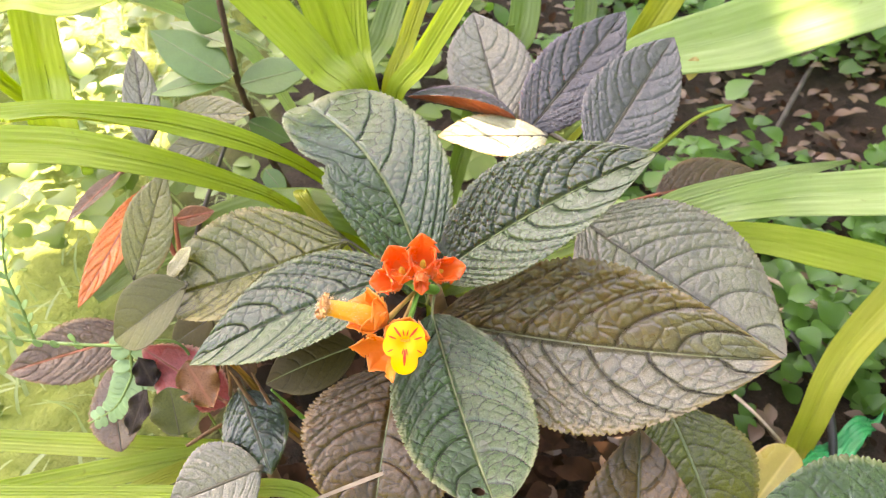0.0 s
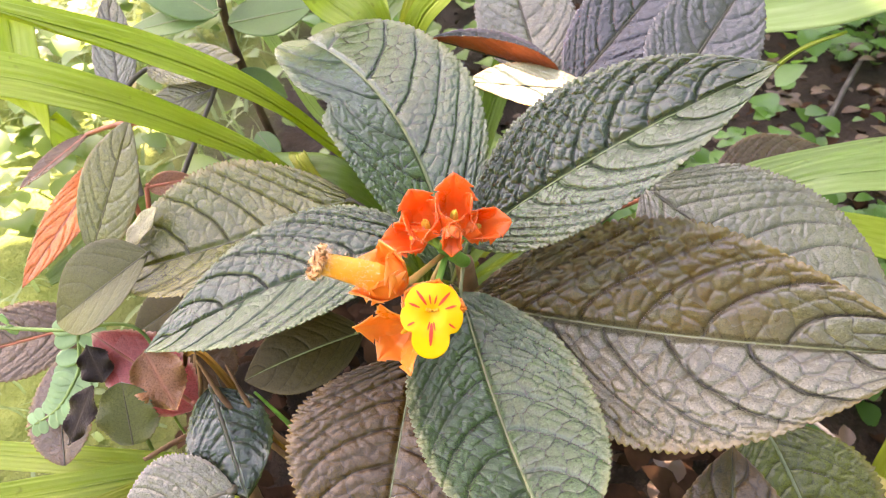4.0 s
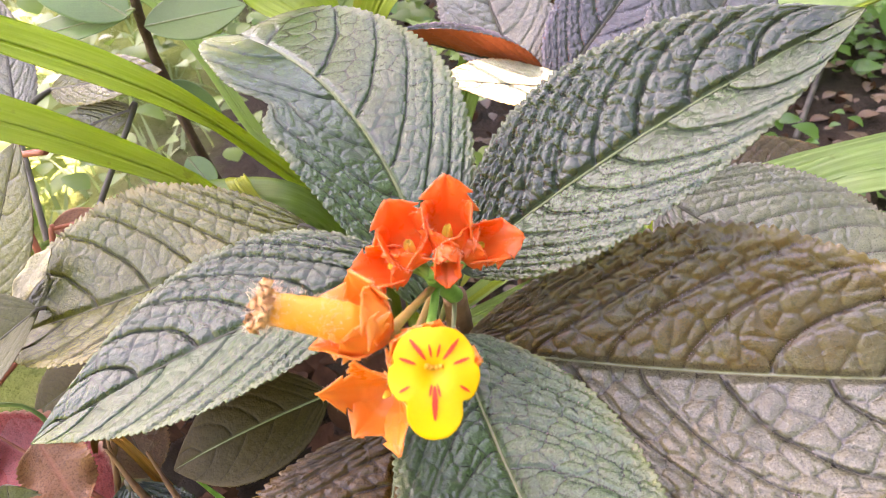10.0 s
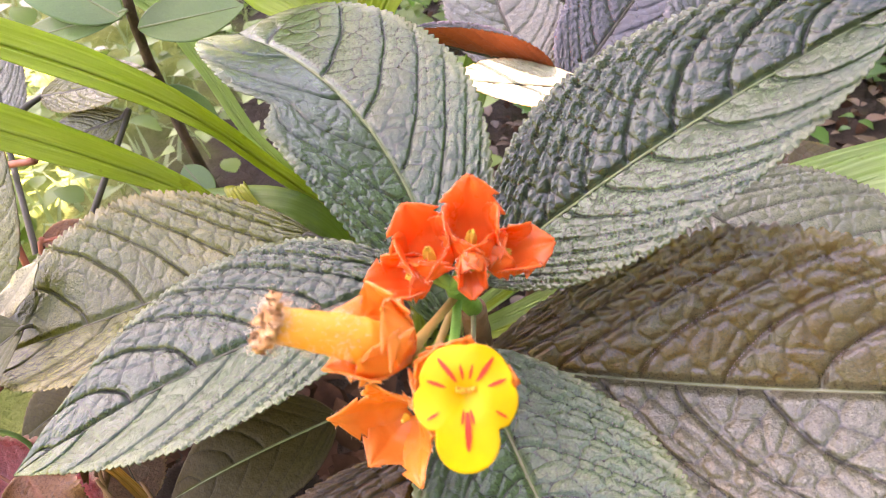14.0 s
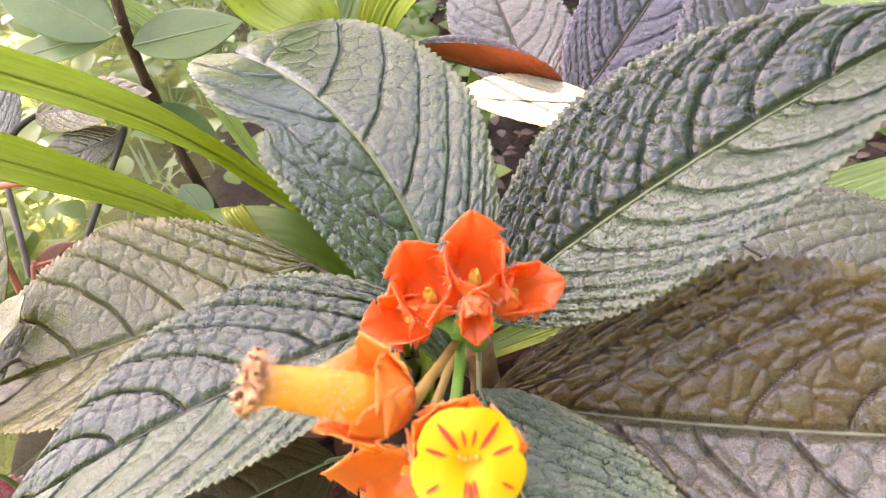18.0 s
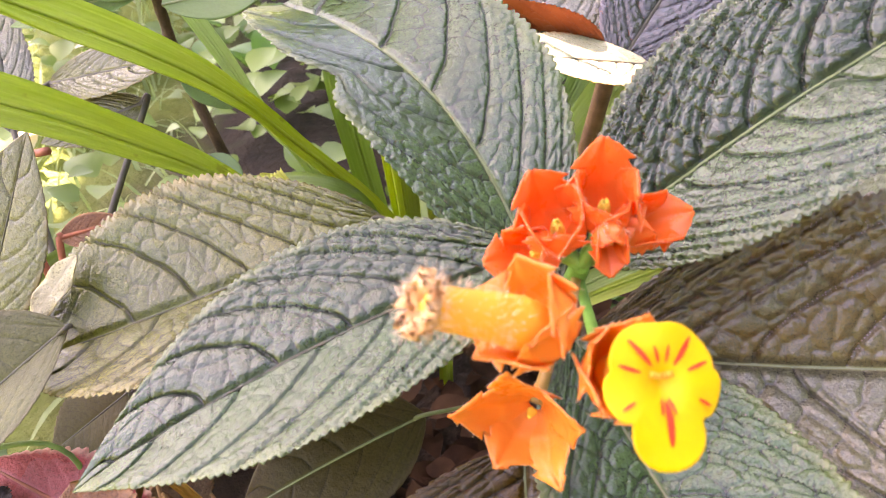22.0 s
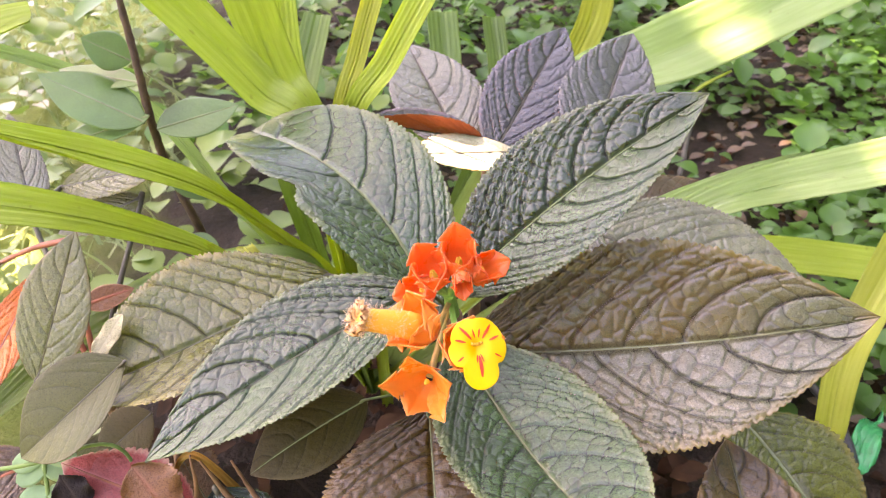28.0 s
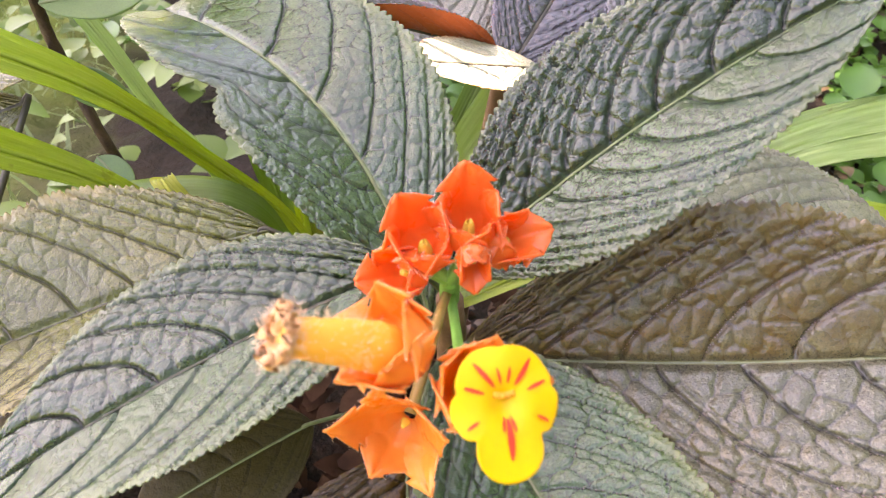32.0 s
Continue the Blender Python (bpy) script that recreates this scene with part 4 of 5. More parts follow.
# ---- the plant behind ----
back = thing("foliage_plant", (0.055, 0.40, 0.0), "neighbouring plant with slate purple quilted leaves", "foliage plant", "foliage plants")
BN = (0.058, 0.362, 0.225)
tube("stem", [(0.055, 0.40, 0.0), (0.056, 0.39, 0.12), BN], [0.005, 0.0045, 0.004], stalk_brown, back, n=24)
# paler grey than its neighbours, standing in for the sky sheen
leaf(back, (0.0394, 0.3514, 0.2319), (0.0217, 0.4271, 0.2712), 0.028, [leaf_grey, under_red], face=(0.15, -0.75, 0.65), fold=0.2, seed=31, rib=rib_dark, stalk=BN, label="grey leaf, paler to paint in its sunlit sheen", **MID)
leaf(back, (0.0513, 0.3355, 0.2367), (0.1201, 0.4144, 0.2750), 0.0245, [leaf_slate, under_red], face=(-0.1, -0.55, 0.8), fold=0.15, seed=33, rib=rib_dark, stalk=BN, label="slate purple quilted leaf", **MID)
leaf(back, (0.0843, 0.2892, 0.2530), (0.1347, 0.3521, 0.2906), 0.0245, [leaf_lead, under_red], face=(-0.1, -0.70, 0.7), fold=0.15, seed=35, rib=rib_dark, stalk=BN, label="pale grey quilted leaf", **MID)
leaf(back, (0.0459, 0.3375, 0.2459), (-0.0187, 0.3353, 0.2678), 0.011, [leaf_slate, under_red], face=(0.05, 0.25, 0.95), fold=0.35, curv=0.55, seed=37, rib=rib_dark, stalk=BN, label="dark leaf curled up over its rust red underside", **MID)
leaf(back, (0.0634, 0.3301, 0.2397), (-0.0010, 0.3018, 0.2632), 0.017, [leaf_sunlit, under_red], face=(0.0, -0.2, 0.95), fold=0.1, seed=39, rib=rib_dark, stalk=BN, label="leaf painted pale as in full sun, with an orange rim", **MID)
leaf(back, (0.1491, 0.3627, 0.1609), (0.2311, 0.3905, 0.1560), 0.020, [leaf_brown, under_red], face=(0.0, -0.5, 0.85), fold=0.1, seed=41, rib=rib_red, stalk=(0.10, 0.38, 0.12), label="brown bronze leaf in shade", **MID)

# ---- the plant on the lawn side ----
side_plant = thing("foliage_plant", (-0.175, 0.30, 0.0), "straggling bronze plant with grey and rust leaves", "foliage plant", "foliage plants")
SN = (-0.168, 0.285, 0.17)
tube("stem", [(-0.175, 0.30, 0.0), (-0.172, 0.295, 0.09), SN], [0.0045, 0.004, 0.0035], stalk_brown, side_plant, n=24)
leaf(side_plant, (-0.1809, 0.2568, 0.1995), (-0.1488, 0.2789, 0.2612), 0.0165, [leaf_dun, under_red], face=(-0.1, -0.65, 0.75), fold=0.1, seed=51, rib=rib_dark, ribw=0.0005, stalk=SN, label="grey upright leaf with a brown spot", rows=120, cols=61, teeth=40, tooth=0.03, veins=4, relief=0.0011, cell=0.006, pebble=0.2, ridge=0.4)
leaf(side_plant, (-0.1868, 0.3175, 0.2168), (-0.2143, 0.2446, 0.1893), 0.0115, [leaf_orange, under_red], face=(-0.15, -0.7, 0.7), fold=0.15, seed=53, rib=rib_red, stalk=SN, label="drooping rust orange leaf", **MID)
leaf(side_plant, (-0.2165, 0.3481, 0.2061), (-0.2426, 0.3092, 0.1975), 0.0075, [leaf_brown, under_red], face=(-0.4, -0.5, 0.7), fold=0.3, seed=55, rib=rib_red, stalk=(-0.1758, 0.3368, 0.2211), label="narrow drooping brown leaf", **MID)
leaf(side_plant, (-0.1265, 0.2153, 0.2403), (-0.1708, 0.2043, 0.2109), 0.0175, [leaf_smooth, under_pale], face=(-0.2, -0.45, 0.85), fold=0.35, seed=57, rib=rib_dark, ribw=0.0005, stalk=SN, label="smooth folded olive leaf", relief=0.0010, veins=3, ridge=0.4, pebble=0.10, cell=0.006, sag=0.003, bend=-0.002, rows=120, cols=61, teeth=44, tooth=0.03)
leaf(side_plant, (-0.1857, 0.2398, 0.1693), (-0.2574, 0.2170, 0.1646), 0.0185, [leaf_brown, under_red], face=(-0.1, -0.5, 0.85), fold=0.15, seed=59, rib=rib_red, stalk=SN, label="brown red leaf with a pale sunlit tip", **MID)
leaf(side_plant, (-0.1984, 0.3605, 0.2172), (-0.2068, 0.4081, 0.2637), 0.0125, [leaf_grey, under_red], face=(0.0, -0.7, 0.7), fold=0.1, seed=61, rib=rib_dark, stalk=SN, label="narrow grey upright leaf", **MID)
leaf(side_plant, (-0.1835, 0.3756, 0.2311), (-0.1168, 0.3441, 0.2531), 0.0120, [leaf_olive, under_red], face=(0.1, -0.6, 0.8), fold=0.15, seed=63, rib=rib_dark, stalk=(-0.1927, 0.3552, 0.2257), label="brownish spreading leaf", **MID)
leaf(side_plant, (-0.1390, 0.3548, 0.2297), (-0.1857, 0.3525, 0.2159), 0.0100, [leaf_olive, under_red], face=(0.1, -0.6, 0.8), fold=0.15, seed=65, rib=rib_dark, stalk=SN, label="brownish shaded leaf", **MID)
leaf(side_plant, (-0.1688, 0.3036, 0.2025), (-0.1445, 0.3089, 0.2045), 0.0065, [leaf_rust, under_red], face=(0.1, -0.6, 0.8), fold=0.15, seed=67, rib=rib_red, stalk=SN, label="small rust leaf", **MID)

# ---- the low seedlings by the stem ----
low = thing("foliage_plant", (-0.105, 0.185, 0.0), "low shoot with rose, olive and black leaves", "foliage plant", "foliage plants")
LN = (-0.105, 0.180, 0.155)
tube("stem", [(-0.105, 0.185, 0.0), (-0.106, 0.182, 0.08), LN], [0.004, 0.0035, 0.003], stalk_brown, low, n=24)
SM = dict(rows=110, cols=51, teeth=24, tooth=0.10, relief=0.0010, cell=0.005, pebble=0.2)
leaf(low, (-0.1108, 0.1793, 0.1880), (-0.1591, 0.2047, 0.2037), 0.0150, [leaf_pink, under_red], face=(0.1, -0.5, 0.85), fold=0.1, seed=71, rib=rib_red, stalk=LN, label="rose red leaf with a paler rim", **SM)
leaf(low, (-0.1324, 0.1626, 0.1867), (-0.1348, 0.1771, 0.2079), 0.0115, [leaf_smooth, under_pale], face=(0.0, -0.6, 0.8), seed=73, wave=0.001, rib=rib_dark, ribw=0.0004, label="small rounded olive leaf", pp=0.5, q=0.6, **SM)
leaf(low, (-0.1494, 0.1855, 0.1958), (-0.1572, 0.1964, 0.2067), 0.0068, [leaf_soot, under_pale], face=(0.0, -0.6, 0.8), seed=75, wave=0.0015, label="small withered black leaf", **SM)
leaf(low, (-0.1489, 0.1788, 0.2032), (-0.1579, 0.1620, 0.1873), 0.0062, [leaf_soot, under_pale], face=(-0.2, -0.6, 0.8), seed=77, wave=0.0015, label="small withered black leaf", **SM)
leaf(low, (-0.1287, 0.1891, 0.2122), (-0.1143, 0.1714, 0.1972), 0.0100, [leaf_rust, under_red], face=(0.2, -0.5, 0.85), seed=79, wave=0.0025, label="brown leaf with an orange rim", **SM)
leaf(low, (-0.0992, 0.1753, 0.2072), (-0.0820, 0.1408, 0.1869), 0.0160, [leaf_dark, under_green], face=(0.1, -0.5, 0.85), fold=-0.2, seed=81, rib=rib_dark, stalk=LN, label="blue grey crumpled leaf", wave=0.002, rows=90, cols=51, teeth=26, relief=0.0030, veins=4, ridge=0.5, pebble=0.4, cell=0.006)
leaf(low, (-0.0868, 0.1431, 0.1893), (-0.1293, 0.1276, 0.1833), 0.0200, [leaf_grey, under_pale], face=(0.0, -0.5, 0.85), seed=83, rib=rib_dark, stalk=LN, label="grey quilted lower leaf", **MID)
leaf(low, (-0.1782, 0.1722, 0.1522), (-0.1885, 0.2113, 0.1767), 0.0165, [leaf_brown, under_red], face=(-0.2, -0.6, 0.8), seed=85, rib=rib_dark, ribw=0.0005, label="brown purple leaf behind the fern", **SM)

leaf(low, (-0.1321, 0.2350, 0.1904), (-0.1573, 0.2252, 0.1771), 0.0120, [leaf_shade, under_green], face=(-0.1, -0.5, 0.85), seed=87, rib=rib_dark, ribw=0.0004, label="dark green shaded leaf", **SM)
leaf(low, (-0.1135, 0.2047, 0.1633), (-0.1251, 0.2237, 0.1832), 0.0120, [leaf_brown, under_red], face=(0.0, -0.5, 0.85), seed=89, rib=rib_dark, ribw=0.0004, label="dull purple brown shaded leaf", **SM)
# two near-black leaves added to darken the gap, in place of shade
leaf(low, (-0.0855, 0.2273, 0.1530), (-0.0576, 0.1999, 0.1268), 0.0150, [leaf_soot, under_red], face=(0.1, -0.5, 0.85), seed=91, label="nearly black leaf added as deep shade under the plant", **SM)
leaf(low, (-0.0960, 0.2219, 0.1597), (-0.1151, 0.2053, 0.1429), 0.0110, [leaf_soot, under_red], face=(0.0, -0.5, 0.85), seed=93, label="nearly black leaf added as deep shade under the plant", **SM)
tube("stalk", [(-0.1215, 0.2160, 0.1907), (-0.1190, 0.2033, 0.1856), (-0.1181, 0.1916, 0.1684), (-0.105, 0.185, 0.06)], [0.0008, 0.0013, 0.0014, 0.0016], rot_mat, low, "reddish brown leaf stalk", n=24, sides=9, rough=0.05)

# ---- strap-leaved clump ----
strap = thing("strap_leaf_clump", (-0.03, 0.40, 0.0), "arching yellow green strap leaves of a garden clump", "strap plant")
CB = (-0.03, 0.40, 0.0)
for pts, wd, mat, up, lab in (
        ([CB, (-0.0400, 0.3450, 0.1500), (-0.0760, 0.3130, 0.2280), (-0.0925, 0.2920, 0.2630), (-0.1100, 0.2790, 0.2840), (-0.1295, 0.2650, 0.3030), (-0.1430, 0.2450, 0.3215), (-0.1520, 0.2230, 0.3390), (-0.1590, 0.1990, 0.3540)], [0.003, 0.0035, 0.0038, 0.0052, 0.0066, 0.0070, 0.0070, 0.0068, 0.0066], strap_green, (0, -0.5, 0.8), "arching strap leaf lit from behind"),
        ([CB, (-0.0620, 0.3300, 0.1500), (-0.0900, 0.2980, 0.2130), (-0.1020, 0.2880, 0.2350), (-0.1180, 0.2790, 0.2530), (-0.1400, 0.2700, 0.2720), (-0.1620, 0.2640, 0.2850), (-0.1840, 0.2590, 0.2945), (-0.2150, 0.2500, 0.3040)], [0.003, 0.0035, 0.0040, 0.0046, 0.0062, 0.0075, 0.0088, 0.0095, 0.0096], strap_green, (0, -0.5, 0.8), "arching strap leaf lit from behind"),
        ([CB, (-0.0426, 0.3290, 0.2489), (-0.0675, 0.3314, 0.2942), (-0.1047, 0.3301, 0.3504)], [0.004, 0.008, 0.011, 0.012], strap_green, (0.5, -0.6, 0.4), "upright pleated strap leaf"),
        ([CB, (-0.0421, 0.3397, 0.2453), (-0.0566, 0.3450, 0.2929), (-0.0667, 0.3501, 0.3401)], [0.004, 0.009, 0.011, 0.012], strap_green, (0.2, -0.7, 0.4), "upright pleated strap leaf"),
        ([CB, (-0.0429, 0.3562, 0.2334), (-0.0507, 0.3745, 0.2794), (-0.0490, 0.3897, 0.3219)], [0.004, 0.007, 0.008, 0.007], strap_green, (0.1, -0.7, 0.4), "upright strap leaf"),
        ([CB, (-0.0620, 0.4197, 0.1984), (-0.0451, 0.4712, 0.2335), (-0.0269, 0.5082, 0.2685)], [0.004, 0.009, 0.011, 0.010], strap_deep, (-0.2, -0.7, 0.4), "deep green upright strap leaf"),
        ([(-0.02, 0.38, 0.0), (-0.021, 0.375, 0.15), (-0.0299, 0.3347, 0.2607), (-0.0164, 0.3409, 0.3009), (-0.0028, 0.3463, 0.3334)], [0.003, 0.004, 0.0045, 0.005, 0.005], strap_yellow, (-0.2, -0.7, 0.4), "narrow yellowing strap leaf"),
        ([(-0.018, 0.37, 0.0), (-0.02, 0.365, 0.15), (-0.0258, 0.3209, 0.2681), (-0.0055, 0.3074, 0.3097), (0.0201, 0.2978, 0.3550)], [0.003, 0.005, 0.0058, 0.0062, 0.006], strap_green, (-0.3, -0.7, 0.4), "upright strap leaf with dark specks"),
        ([CB, (-0.0534, 0.3092, 0.1884), (-0.1112, 0.3144, 0.1963), (-0.1770, 0.2977, 0.1833), (-0.2195, 0.2675, 0.1699)], [0.004, 0.010, 0.016, 0.012, 0.004], strap_deep, (0, -0.4, 0.9), "broad shaded strap leaf"),
        ([CB, (-0.0852, 0.3145, 0.2090), (-0.0679, 0.2897, 0.1981), (-0.0509, 0.2774, 0.1853)], [0.002, 0.004, 0.004, 0.002], strap_yellow, (0, -0.4, 0.9), "narrow low strap leaf"),
        ([CB, (0.0570, 0.3808, 0.1828), (0.1309, 0.4278, 0.2248), (0.2201, 0.4459, 0.2380), (0.3559, 0.4620, 0.2750)], [0.005, 0.012, 0.016, 0.026, 0.026], strap_pale, (0, -0.6, 0.8), "broad pale strap leaf in sun"),
        ([CB, (0.0815, 0.3374, 0.1675), (0.1280, 0.2950, 0.1990), (0.1660, 0.2890, 0.2160), (0.2060, 0.2990, 0.2130), (0.2530, 0.2930, 0.2200), (0.3350, 0.2830, 0.2330)], [0.004, 0.007, 0.008, 0.0095, 0.0125, 0.0140, 0.0145], strap_pale, (0, -0.5, 0.85), "broad pale strap leaf in sun"),
        ([CB, (0.1200, 0.3322, 0.1606), (0.1604, 0.3309, 0.1853), (0.2201, 0.3421, 0.1932), (0.2642, 0.3457, 0.2015)], [0.004, 0.007, 0.008, 0.006, 0.0008], strap_pale, (0, -0.5, 0.85), "narrow tapering strap leaf"),
        ([CB, (0.1369, 0.3520, 0.1233), (0.2124, 0.3557, 0.1232), (0.2750, 0.3487, 0.1134), (0.4000, 0.3271, 0.0865)], [0.004, 0.008, 0.011, 0.014, 0.014], strap_green, (0, -0.5, 0.85), "shaded strap leaf"),
        ([CB, (0.0899, 0.2883, 0.2309), (0.1118, 0.2739, 0.2717), (0.1275, 0.2731, 0.2910), (0.1419, 0.2696, 0.3009)], [0.0016, 0.0020, 0.0015, 0.0009, 0.0003], strap_green, (0.2, -0.5, 0.85), "thin strap leaf with a dry tip"),
        ([CB, (0.0317, 0.4678, 0.1987), (0.0598, 0.4995, 0.2141), (0.0678, 0.5385, 0.2515)], [0.004, 0.010, 0.012, 0.012], strap_deep, (0, -0.7, 0.4), "deep green upright strap leaf"),
        ([CB, (0.0960, 0.5052, 0.1622), (0.1197, 0.5550, 0.1814), (0.1260, 0.5982, 0.2229)], [0.004, 0.008, 0.010, 0.010], strap_deep, (0, -0.7, 0.4), "deep green upright strap leaf"),
        ([CB, (0.1050, 0.4600, 0.1500), (0.1560, 0.4740, 0.2350), (0.1690, 0.4800, 0.2640), (0.1740, 0.4880, 0.2950)], [0.004, 0.007, 0.011, 0.012, 0.008], strap_yellow, (0, -0.7, 0.5), "bright yellow strap leaf"),
        ([CB, (-0.0800, 0.4020, 0.1500), (-0.1025, 0.4095, 0.1860), (-0.1240, 0.4258, 0.2236), (-0.1425, 0.4332, 0.2493), (-0.1802, 0.4331, 0.2766), (-0.2250, 0.4270, 0.3000)], [0.003, 0.0035, 0.004, 0.0045, 0.0045, 0.0045, 0.004], strap_pale, (0.3, -0.6, 0.6), "thin pale strap leaf in sun"),
        ([(0.0858, 0.2693, 0.1849), (0.0878, 0.2790, 0.1942), (0.0999, 0.2876, 0.2020), (0.1197, 0.3062, 0.2050)], [0.003, 0.008, 0.008, 0.003], strap_green, (0.3, -0.5, 0.8), "short bright strap leaf")):
    blade(strap, pts, wd, mat, up, label=lab)

lawn_tuft = thing("strap_leaf_clump", (-0.085, 0.120, 0.0), "low tuft of yellow green strap leaves", "strap plant")
TB = (-0.085, 0.120, 0.0)
for pts, wd, mat in (
        ([TB, (-0.1295, 0.1994, 0.0997), (-0.1366, 0.1952, 0.1099), (-0.1939, 0.1915, 0.1230), (-0.2953, 0.1944, 0.1306)], [0.003, 0.004, 0.006, 0.007, 0.006], strap_green),
        ([TB, (-0.1263, 0.1908, 0.1051), (-0.1348, 0.1896, 0.1183), (-0.1973, 0.1701, 0.1302), (-0.2666, 0.1492, 0.1412)], [0.003, 0.004, 0.006, 0.008, 0.007], strap_green),
        ([TB, (-0.1214, 0.1861, 0.1142), (-0.1365, 0.1876, 0.1165), (-0.1651, 0.1680, 0.1267), (-0.1956, 0.1519, 0.1265)], [0.003, 0.004, 0.005, 0.005, 0.004], strap_yellow),
        ([TB, (-0.0663, 0.1421, 0.1526), (-0.1416, 0.1444, 0.1584), (-0.2460, 0.1438, 0.1628)], [0.003, 0.004, 0.005, 0.005], strap_green)):
    blade(lawn_tuft, pts, wd, mat, (0, -0.5, 0.85))

side_tuft = thing("strap_leaf_clump", (0.22, 0.13, 0.0), "yellowing strap leaf standing in low cover", "strap plant")
blade(side_tuft, [(0.22, 0.13, 0.0), (0.2434, 0.2216, 0.0196), (0.2486, 0.2401, 0.0652), (0.2620, 0.2603, 0.1120), (0.3020, 0.2870, 0.1638)], [0.007, 0.0085, 0.0095, 0.011, 0.013], strap_yellow, (-0.3, -0.5, 0.8), label="yellowing strap leaf")

far_strap = thing("strap_leaf_clump", (-0.40, 0.62, 0.0), "broad olive strap leaf over the lawn", "strap plant")
blade(far_strap, [(-0.40, 0.62, 0.0), (-0.2974, 0.4237, 0.1718), (-0.2840, 0.4244, 0.2414), (-0.2717, 0.4372, 0.3089)], [0.010, 0.018, 0.017, 0.014], strap_green, (0.1, -0.7, 0.5), label="broad olive strap leaf")
blade(far_strap, [(-0.40, 0.62, 0.0), (-0.3227, 0.4048, 0.2800), (-0.2557, 0.3845, 0.3129), (-0.2130, 0.3746, 0.3151), (-0.1653, 0.3731, 0.3253)], [0.004, 0.008, 0.012, 0.014, 0.006], strap_green, (0.1, -0.5, 0.85), label="bright green leaf edge")

# ---- dark-stemmed sapling ----
sap = thing("sapling", (-0.095, 0.42, 0.0), "thin dark-stemmed sapling with glossy green leaves", "sapling")
tube("stem", [(-0.095, 0.42, 0.0), (-0.1120, 0.3560, 0.1900), (-0.1215, 0.3580, 0.2400), (-0.1226, 0.3540, 0.2680), (-0.1215, 0.3530, 0.2946), (-0.1214, 0.3560, 0.3137), (-0.1220, 0.3620, 0.3400)], [0.0026, 0.0023, 0.0021, 0.0019, 0.0017], bark_dark, sap, n=50, sides=10, rough=0.08)
GL = dict(rows=44, cols=21, teeth=1, tooth=0.0, relief=0.0005, veins=7, cell=0.01)
for b, t, w, s in (((-0.1238, 0.3459, 0.2761), (-0.1684, 0.3614, 0.3002), 0.0140, 1), ((-0.1214, 0.3483, 0.2784), (-0.1731, 0.3431, 0.2688), 0.0075, 2), ((-0.1198, 0.3479, 0.2709), (-0.0801, 0.3648, 0.2714), 0.0125, 3), ((-0.1258, 0.3641, 0.3008), (-0.1446, 0.3633, 0.3149), 0.011, 4),
                   ((-0.1227, 0.3558, 0.2927), (-0.1655, 0.3835, 0.2937), 0.007, 5), ((-0.1214, 0.3486, 0.2438), (-0.0975, 0.3479, 0.2281), 0.008, 6), ((-0.1171, 0.3425, 0.2098), (-0.1045, 0.3306, 0.1977), 0.007, 7), ((-0.1208, 0.3698, 0.2921), (-0.1117, 0.3985, 0.2638), 0.010, 8)):
    leaf(sap, b, t, w, [leaf_gloss, under_green], face=(0.0, -0.5, 0.85), seed=100 + s, rib=rib_green, ribw=0.0006, label="glossy dark green sapling leaf", **GL)

# ---- fern frond and vine ----
GR = dict(rows=12, cols=7, teeth=1, tooth=0.0, relief=0.0, veins=4, pp=0.5, q=0.5)
fern = thing("fern_frond", (-0.165, 0.195, 0.0), "small pale green frond with rounded leaflets", "fern")
line = curve_points([(-0.165, 0.195, 0.0), (-0.1655, 0.2135, 0.1917), (-0.1672, 0.1956, 0.1884), (-0.1757, 0.1847, 0.1782), (-0.1956, 0.1832, 0.1637)], 40)
tube("rachis", line, [0.0012, 0.0008, 0.0005], runner_mat, fern, n=40, sides=6)
fern_leaf = plain_material("fern leaflet", (0.24, 0.38, 0.19), 0.45, 90.0, 0.25, 0.2, 0.0003, 0.4, (0.38, 0.55, 0.25), 0.3)
for k in range(12):
    p = line[13 + int(k * 2.1)]
    t = line[15 + int(k * 2.1)] - p
    t /= np.linalg.norm(t)
    sd = np.cross(t, (0.0, -0.62, 0.78))
    for sg in (-1, 1):
        ln = 0.0120 * (1.0 - 0.045 * k)
        leaf(fern, p, p + sd * sg * ln + t * ln * 0.35, ln * 0.36, [fern_leaf, fern_leaf], face=(0.05 * sg, -0.6, 0.8), name="leaflet", **GR)

vine = thing("vine", (-0.13, 0.21, 0.0), "thin green vine with tiny leaflets", "vine")
tube("runner", [(-0.13, 0.21, 0.0), (-0.135, 0.195, 0.15), (-0.1356, 0.2025, 0.2075), (-0.1714, 0.2022, 0.2089), (-0.2127, 0.2064, 0.2079), (-0.2573, 0.2103, 0.2139)], [0.0006, 0.0007, 0.0009, 0.0010], runner_mat, vine, n=50, sides=8)
tw = curve_points([(-0.2151, 0.2066, 0.2082), (-0.2181, 0.2150, 0.2235), (-0.2232, 0.2263, 0.2417), (-0.2210, 0.2436, 0.2652)], 24)
tube("twig", tw, [0.0009, 0.0006], runner_mat, vine, n=24, sides=6)
for k in range(7):
    p = tw[2 + k * 3]
    for sg in (-1, 1):
        leaf(vine, p, p + np.array((0.005 * sg, 0.001, 0.006)), 0.0015, [fern_leaf, fern_leaf], face=(0, -0.6, 0.8), name="leaflet", **GR)
